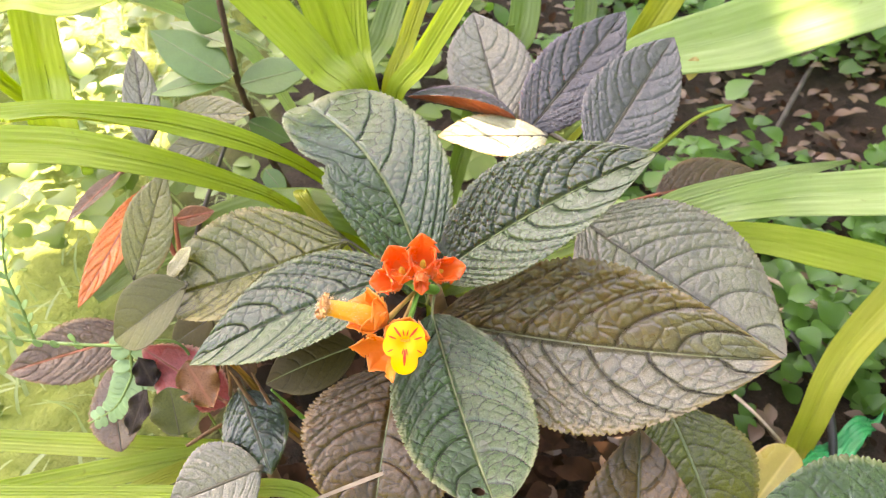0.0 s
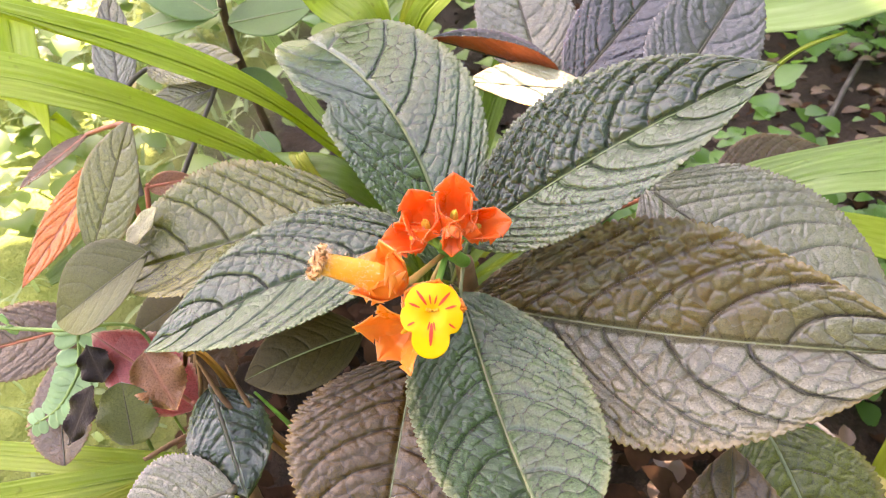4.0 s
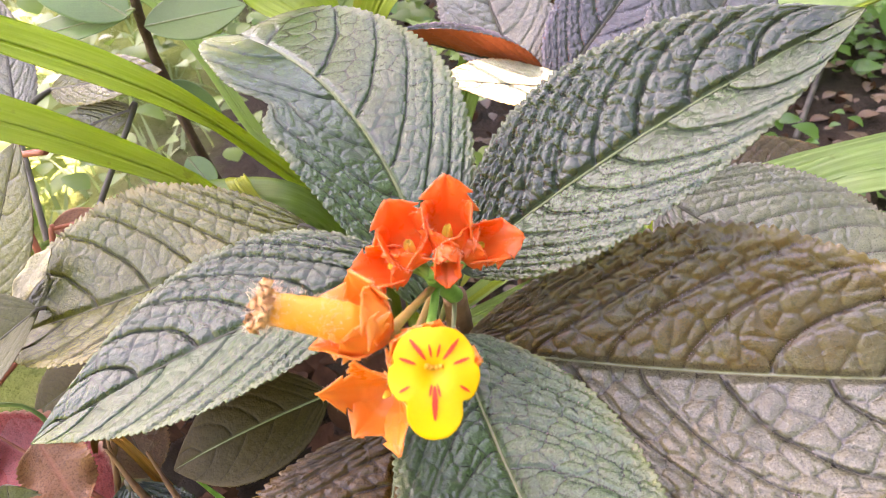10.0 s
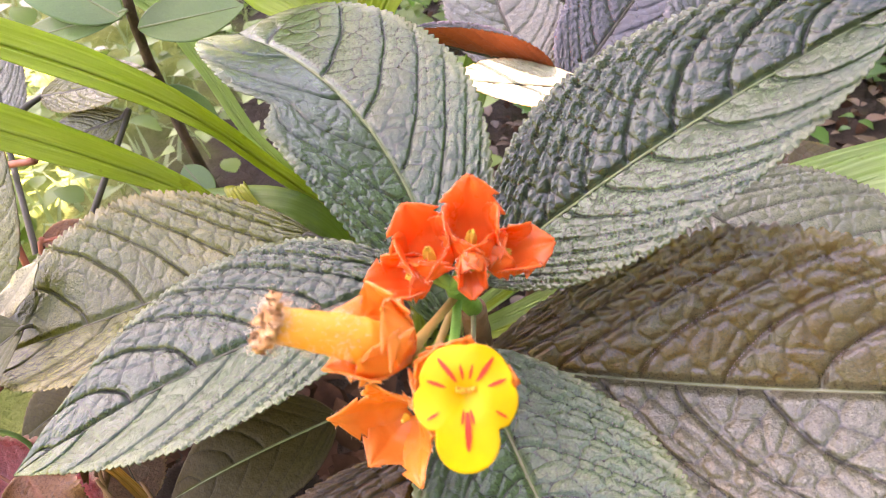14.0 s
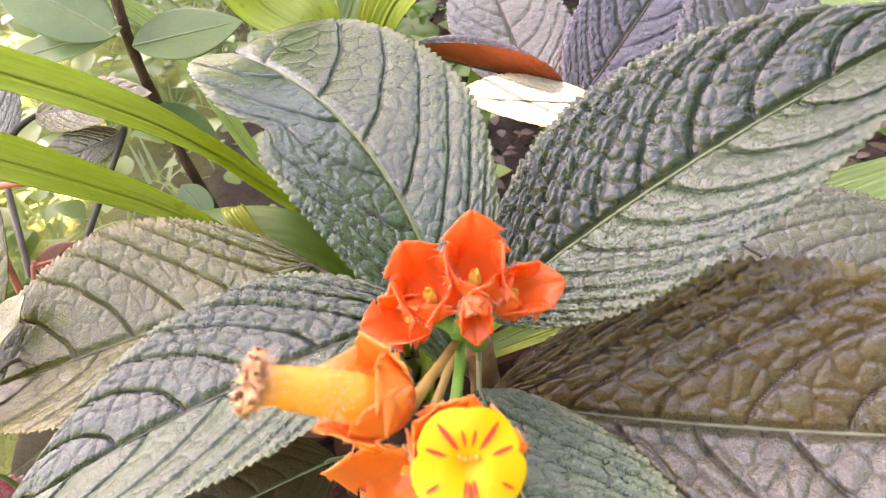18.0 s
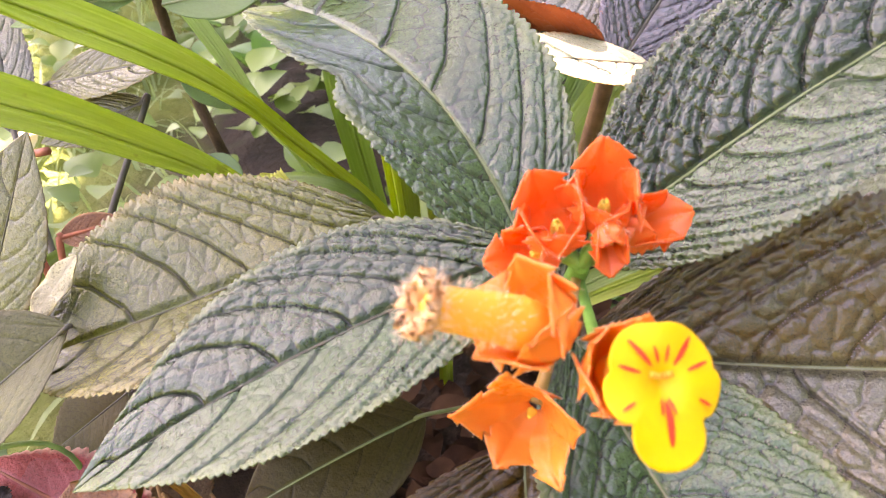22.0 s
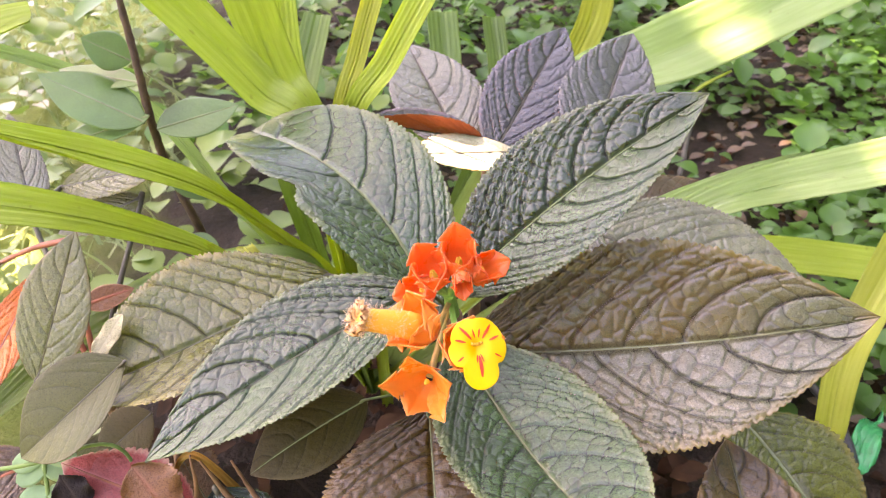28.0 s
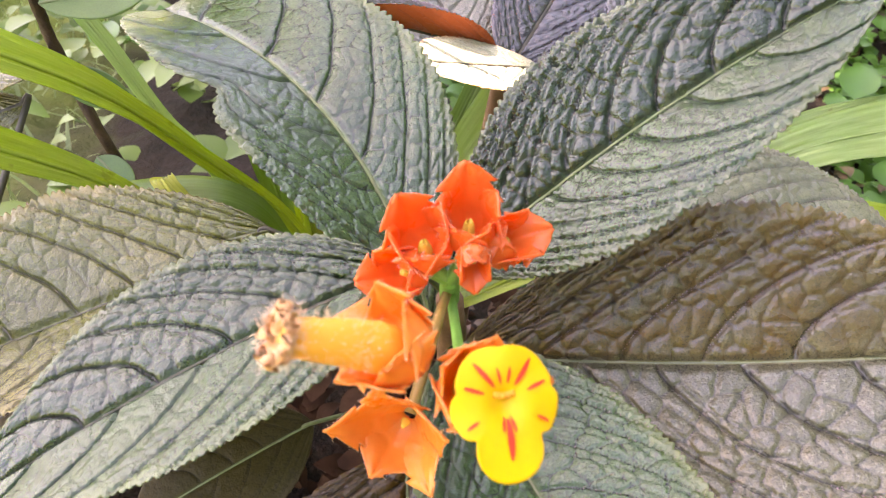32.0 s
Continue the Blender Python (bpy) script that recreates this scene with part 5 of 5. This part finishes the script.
for f, drop in ((0.0, 1), (1.0, 1), (1.02, -1), (0.33, -1), (0.0, -1), (0.62, -1)):
    p = np.array((-0.2235, 0.2049, 0.2126)) * (1 - f) + np.array((-0.1925, 0.2041, 0.2104)) * f
    leaf(vine, p, p + np.array((0.001, 0, 0.0065 * drop)), 0.0022, [fern_leaf, fern_leaf], face=(0, -0.6, 0.8), name="leaflet", **GR)

# ---- withered stalks and litter ----
for k, (pts, r, mat, lab) in enumerate((
        ([(-0.1011, 0.1766, 0.2224), (-0.0911, 0.1694, 0.2011), (-0.0714, 0.1629, 0.1730)], [0.0004, 0.0013, 0.0011], rot_mat, "withered reddish brown flower stalk"),
        ([(-0.0913, 0.1774, 0.2186), (-0.0822, 0.1690, 0.1961), (-0.0699, 0.1661, 0.1760)], [0.0004, 0.0012, 0.0010], rot_mat, "withered reddish brown flower stalk"),
        ([(-0.1076, 0.1881, 0.2131), (-0.1091, 0.1835, 0.1947), (-0.1193, 0.1834, 0.1673)], [0.0004, 0.0010, 0.0008], rot_mat, "withered reddish brown stub"),
        ([(-0.1364, 0.1673, 0.1665), (-0.1262, 0.1753, 0.1667), (-0.1172, 0.1823, 0.1661)], [0.0010, 0.0012, 0.0010], rot_mat, "thin withered brown twig"),
        ([(-0.0995, 0.2056, 0.1600), (-0.0787, 0.1998, 0.1255), (-0.0537, 0.1877, 0.0986)], [0.0006, 0.0016, 0.0018], stem_green, "green shoot among withered stalks"))):
    tube("withered_stalk", pts, r, mat, None, n=26, sides=9, rough=0.10, seed=k)
    tagged(scene.collection.objects[-1], lab, "stalk", "withered stalks")
ob = blade(None, [(-0.1173, 0.1922, 0.1980), (-0.1126, 0.1897, 0.2088), (-0.1070, 0.1887, 0.2122), (-0.1001, 0.1851, 0.2063), (-0.0871, 0.1769, 0.1838), (-0.0767, 0.1749, 0.1523)], [0.0006, 0.0011, 0.0013, 0.0014, 0.0020, 0.0022], ochre_mat, (0.4, -0.5, 0.7), fold=0.5, name="withered_strap")
tagged(ob, "folded ochre withered strap leaf", "dead leaf")
ob = blade(None, [(-0.0622, 0.1070, 0.2229), (-0.0333, 0.1229, 0.2159), (-0.0085, 0.1348, 0.2124)], [0.0006, 0.0009, 0.0006], straw_mat, (0, -0.5, 0.8), name="dry_straw", m=7)
tagged(ob, "pale dry straw lying over a bronze leaf", "straw")
ob = leaf(None, (0.2300, 0.2183, 0.0589), (0.1948, 0.1838, 0.0411), 0.019, [leaf_dry, leaf_dry], face=(0.1, -0.5, 0.85), rows=50, cols=25, teeth=12, tooth=0.02, relief=0.0004, seed=201, name="dead_leaf", pp=0.5, q=0.5)
tagged(ob, "flat yellow tan dead leaf", "dead leaf")
ob = leaf(None, (0.1790, 0.4310, 0.2300), (0.1750, 0.4220, 0.2160), 0.0055, [leaf_dry, leaf_dry], face=(0, -0.6, 0.8), rows=30, cols=15, teeth=1, tooth=0.0, relief=0.0002, seed=205, name="yellow_leaf")
tagged(ob, "small yellow leaf hanging under a strap leaf", "dead leaf")

tube("black_hose", [(0.252, 0.352, 0.018), (0.2657, 0.325, 0.045), (0.2713, 0.3033, 0.047), (0.2728, 0.2778, 0.046), (0.2722, 0.254, 0.043), (0.2695, 0.2339, 0.036), (0.266, 0.205, 0.014)], [0.0030, 0.0030], black_tube, None, n=40, sides=12)
tagged(scene.collection.objects[-1], "thin black rubber hose lying in the cover", "hose")
for k, (pts, r) in enumerate((([(0.2420, 0.3930, 0.020), (0.2567, 0.3805, 0.050), (0.2783, 0.3613, 0.054), (0.3012, 0.3372, 0.050), (0.3300, 0.3120, 0.016)], 0.0022), ([(0.2664, 0.3479, 0.045), (0.3026, 0.3482, 0.047), (0.3800, 0.3465, 0.014)], 0.0019), ([(0.2105, 0.2723, 0.040), (0.2227, 0.2508, 0.042), (0.2520, 0.2330, 0.014)], 0.0015))):
    tube("dry_twig", pts, [r, r * 0.8, r * 0.6], straw_mat, None, n=20, sides=7, rough=0.08, seed=k)
    tagged(scene.collection.objects[-1], "thin dry twig on the soil", "twig", "dry twigs")


tube("fallen_stick", [(0.3636, 0.6339, 0.004), (0.4222, 0.7226, 0.008), (0.5165, 0.8607, 0.004)], [0.0032, 0.0030, 0.0024], stick_grey, None, n=24, sides=10, rough=0.08)
tagged(scene.collection.objects[-1], "weathered grey stick lying in the undergrowth", "stick")


def plastic(name):
    """A crumpled scrap of thin film."""
    a, b, c = np.array((0.2369, 0.2108, 0.0374)), np.array((0.2983, 0.2394, 0.0343)), np.array((0.2704, 0.2451, 0.0272))
    u, v = b - a, (c - a) * 1.15
    g = np.random.default_rng(9)
    n = 15
    s, t = np.meshgrid(np.linspace(0, 1, n), np.linspace(-0.35, 0.75, n), indexing="ij")
    e = 1 - 0.5 * np.abs(s - 0.5) ** 1.5
    nn = np.cross(u, v)
    nn /= np.linalg.norm(nn)
    P = a + s[..., None] * u + (t * e)[..., None] * v + (0.004 * np.sin(s * 9 + t * 5) + 0.003 * np.abs(np.sin(t * 11 - s * 6)) + g.normal(size=s.shape) * 0.0007)[..., None] * nn
    ob = mesh_object(name, P.reshape(-1, 3), grid_faces(n, n), green_film, None)
    so = ob.modifiers.new("thickness", 'SOLIDIFY')
    so.thickness = 0.0003
    tagged(ob, "crumpled scrap of emerald green plastic film", "plastic scrap")


plastic("plastic_scrap")


# ---- low cover, turf and litter ----
def scatter(name, places, size, mat, label, seed, shape, lift, tilt):
    """Many small leaves as one mesh; shape is half outline widths along the leaf."""
    g = np.random.default_rng(seed)
    k = len(shape)
    t = np.linspace(0, 1, k)
    V, Fc = [], []
    base = []
    for j in range(k):
        base += [(-shape[j], t[j]), (0.0, t[j]), (shape[j], t[j])]
    base = np.array(base)
    fa = grid_faces(k, 3)
    n = len(places)
    ang = g.random(n) * 2 * np.pi
    til = tilt * (0.3 + g.random(n))
    sz = size * (0.55 + 0.9 * g.random(n))
    for i in range(n):
        ca, sa = math.cos(ang[i]), math.sin(ang[i])
        ct, st = math.cos(til[i]), math.sin(til[i])
        ax, nr, sd = np.array((ca * ct, sa * ct, st)), np.array((-ca * st, -sa * st, ct)), np.array((-sa, ca, 0))
        yy = base[:, 1] - 0.35
        P = places[i] + sz[i] * (np.outer(base[:, 0], sd) + np.outer(yy, ax) + np.outer(0.25 * np.abs(base[:, 0]) - 0.35 * yy * yy, nr))
        V.append(P)
        Fc.append(fa + i * len(base))
    ob = mesh_object(name, np.concatenate(V), np.concatenate(Fc), mat)
    return tagged(ob, label, name.replace("_", " "), kind="stuff")


def patch(n, xr, yr, zr, seed, keep=None):
    g = np.random.default_rng(seed)
    out = []
    while len(out) < n:
        x, y = xr[0] + (xr[1] - xr[0]) * g.random(), yr[0] + (yr[1] - yr[0]) * g.random()
        if keep and not keep(x, y, g):
            continue
        out.append((x, y, float(ground_height(x, y)) + zr[0] + (zr[1] - zr[0]) * g.random() ** 1.5))
    return np.array(out)


def clumpy(x, y, g):
    f = math.sin(x * 11 + 1.0) * math.cos(y * 9.0 + 0.4) + 0.6 * math.sin(x * 23 - y * 19) + 0.25 * g.normal()
    return f > (-1.2 if y < 0.45 else -0.75 if y < 0.6 else 0.10) and not (y < 0.32 and x < 0.22)


def sparse(x, y, g):
    return math.sin(x * 11 + 1.0) * math.cos(y * 9.0 + 0.4) + 0.6 * math.sin(x * 23 - y * 19) + 0.25 * g.normal() > -0.45


SCRAP, FALLEN, BARE = (0.275, 0.225), (0.213, 0.195), (0.3747, 0.7316, -0.0220)


def clear(x, y, g):
    return g.random() < math.exp(-(max(0, x - 0.9) / 0.5) ** 2 - (max(0, y - 1.1) / 0.5) ** 2 - (max(0, 0.15 - y) / 0.3) ** 2) and clumpy(x, y, g) and math.hypot((x - BARE[0]) / 1.6, y - BARE[1]) > 0.055 and math.hypot(x - SCRAP[0], y - SCRAP[1]) > 0.06 and math.hypot(x - FALLEN[0], y - FALLEN[1]) > 0.035


HEART = [0.05, 0.38, 0.46, 0.40, 0.24, 0.02]
OVAL = [0.02, 0.22, 0.30, 0.27, 0.16, 0.01]
GRASS = [0.035, 0.04, 0.035, 0.02, 0.003]
scatter("ground_cover", patch(12500, (0.10, 1.5), (-0.1, 1.8), (0.004, 0.06), 1, clear), 0.017, cover_mat, "low green creeping cover over dark soil", 2, HEART, 0.0, 0.5)
scatter("tall_cover", patch(3000, (-0.25, 2.2), (0.75, 3.2), (0.02, 0.30), 3, lambda x, y, g: g.random() < math.exp(-(max(0, x - 1.3) / 0.5) ** 2 - (max(0, y - 2.0) / 0.7) ** 2)), 0.038, cover_mat, "green leafy undergrowth in shade", 4, OVAL, 0.0, 0.7)
scatter("broad_cover", patch(260, (0.24, 1.0), (0.50, 1.5), (0.03, 0.13), 17, sparse), 0.030, cover_mat, "larger heart-shaped leaves over the low cover", 18, HEART, 0.0, 0.6)
scatter("side_cover", patch(1000, (-0.75, 0.05), (0.42, 1.3), (0.02, 0.13), 5, sparse), 0.026, weed_mat, "leafy green weeds at the edge of the lawn", 6, HEART, 0.0, 0.5)
scatter("lawn_grass", patch(9000, (-2.2, -0.22), (-0.1, 2.6), (0.0, 0.02), 7), 0.045, turf_mat, "sunlit yellow green lawn", 8, GRASS, 0.0, 1.1)
scatter("leaf_litter", patch(5200, (0.0, 1.6), (0.0, 2.2), (0.004, 0.03), 9), 0.016, litter_mat, "brown fallen leaves on the soil", 10, OVAL, 0.0, 0.25)

scatter("rotting_leaves", patch(1000, (-0.20, 0.18), (-0.05, 0.42), (0.004, 0.05), 11), 0.024, humus_mat, "dark brown rotting leaves under the plant", 12, OVAL, 0.0, 0.5)

# leaf shapes added to paint white sun spots over the lawn
scatter("bleached_leaves", patch(330, (-1.3, -0.36), (0.5, 1.9), (0.01, 0.05), 15), 0.026, sun_spot_mat, "off-white leaf shapes added as bright sun spots on the lawn", 16, OVAL, 0.0, 0.4)
scatter("soil_crumbs", patch(3500, (-0.1, 1.1), (0.0, 1.4), (0.0, 0.012), 13), 0.014, humus_mat, "dark crumbs and bits of rotting leaf on the soil", 14, OVAL, 0.0, 0.9)


# ---- shade tree added beyond the view ----
def unseen_shade_tree():
    """An unseen tree added on the sunny side; gaps placed in its crown let flecks of sun through to the lawn and some
    leaves.
    """
    g = np.random.default_rng(21)
    # spots chosen to be sunlit, each with the radius left free of leaves
    gaps = [((-0.85, 0.72, 0.0), 0.44), ((0.034, 0.308, 0.252), 0.025), ((0.026, 0.420, 0.268), -0.010), ((-0.178, 0.214, 0.346), 0.012),
            ((0.276, 0.291, 0.223), 0.034), ((0.2645, 0.4491, 0.2390), 0.026), ((-0.12, 0.42, 0.38), 0.012),
            ((0.6, 0.9, 0.0), 0.02), ((0.75, 0.75, 0.0), 0.03), ((0.50, 0.66, 0.0), 0.02)]
    s = np.array(SUN)
    a = np.cross(s, (0, 0, 1.0))
    a /= np.linalg.norm(a)
    b = np.cross(s, a)
    aim = np.array((0.1, 0.5, 0.1))
    rel = [((np.array(c) - aim) @ a, (np.array(c) - aim) @ b, r) for c, r in gaps]
    places = []
    while len(places) < 15000:
        far, turn = 1.48 * math.sqrt(g.random()), 2 * math.pi * g.random()
        x, y = 0.12 + far * math.cos(turn), far * math.sin(turn)
        if far > 1.1 + 0.2 * math.sin(turn * 5 + 1) + 0.12 * math.sin(turn * 11):
            continue
        if any((x - p) ** 2 + (y - q) ** 2 < (r + 0.033) ** 2 for p, q, r in rel):
            continue
        places.append(aim + a * x + b * y + s * (2.9 + (0.15 + 0.9 * (1 - (far / 1.5) ** 2)) * g.random()))
    tree = thing("unseen_shade_tree", (-2.6, 2.4, 0.0), "unseen broad-leaved tree added to shade the bed", "tree")
    tip = aim + s * 3.1
    tube("trunk", [(-2.6, 2.4, 0.0), (-2.5, 2.35, 1.2), (-2.1, 2.1, 2.2)], [0.16, 0.12, 0.08], trunk_mat, tree, n=20, sides=12, rough=0.05)
    for k in range(7):
        e = tip + a * g.normal() * 0.6 + b * g.normal() * 0.6 + s * 0.5
        tube("limb", [(-2.1, 2.1, 2.2), np.array((-2.1, 2.1, 2.2)) * 0.5 + e * 0.5 + np.array((0, 0, 0.15)), e], [0.06, 0.03, 0.008], trunk_mat, tree, n=14, sides=8)
    crown = scatter("crown", np.array(places), 0.095, canopy_mat, "unseen leafy crown with gaps placed for sun flecks", 22, OVAL, 0.0, 0.5)
    me = crown.data
    v = np.empty(len(me.vertices) * 3, np.float32)
    me.vertices.foreach_get("co", v)
    me.vertices.foreach_set("co", (v.reshape(-1, 3) - np.array(tree.location)).ravel())
    crown.parent = tree
    del crown["category"]


unseen_shade_tree()


def hedge(centre, length, depth, height, turn, seed, label):
    """A leafy garden hedge that closes the bed, out of view; added to block sky light and darken reflections."""
    g = np.random.default_rng(seed)
    ob = thing("hedge", centre, label, "hedge", "hedges round the bed")
    n = int(length * height * 190)
    q = np.stack([(g.random(n) - 0.5) * length, (g.random(n) - 0.5) * depth, g.random(n) ** 0.9 * height], 1)
    c, s = math.cos(radians(turn)), math.sin(radians(turn))
    w = np.stack([centre[0] + c * q[:, 0] - s * q[:, 1], centre[1] + s * q[:, 0] + c * q[:, 1], q[:, 2]], 1)
    leaves = scatter("foliage", w, 0.20, canopy_mat, "dense dark green foliage", seed + 1, OVAL, 0.0, 1.2)
    me = leaves.data
    v = np.empty(len(me.vertices) * 3, np.float32)
    me.vertices.foreach_get("co", v)
    me.vertices.foreach_set("co", (v.reshape(-1, 3) - np.array(centre)).ravel())
    leaves.parent = ob
    del leaves["category"]
    for k in range(5):
        x = (k / 4 - 0.5) * length * 0.9
        b = np.array((centre[0] + c * x, centre[1] + s * x, 0.0))
        tube("trunk", [b, b + np.array((0.03, 0.02, height * 0.5)), b + np.array((-0.04, 0.03, height * 0.9))], [0.05, 0.035, 0.012], trunk_mat, ob, n=12, sides=8)


# unseen hedges, added so that sky light comes from fewer sides
hedge((2.6, 1.2, 0.0), 6.5, 0.9, 4.2, 80, 41, "tall unseen hedge added beside the bed to block sky light")
hedge((0.6, -2.6, 0.0), 6.0, 0.9, 2.8, 0, 51, "tall unseen hedge added behind the bed to block sky light")
hedge((1.2, 5.2, 0.0), 5.5, 0.9, 2.2, -10, 61, "unseen hedge added at the far end to block sky light")
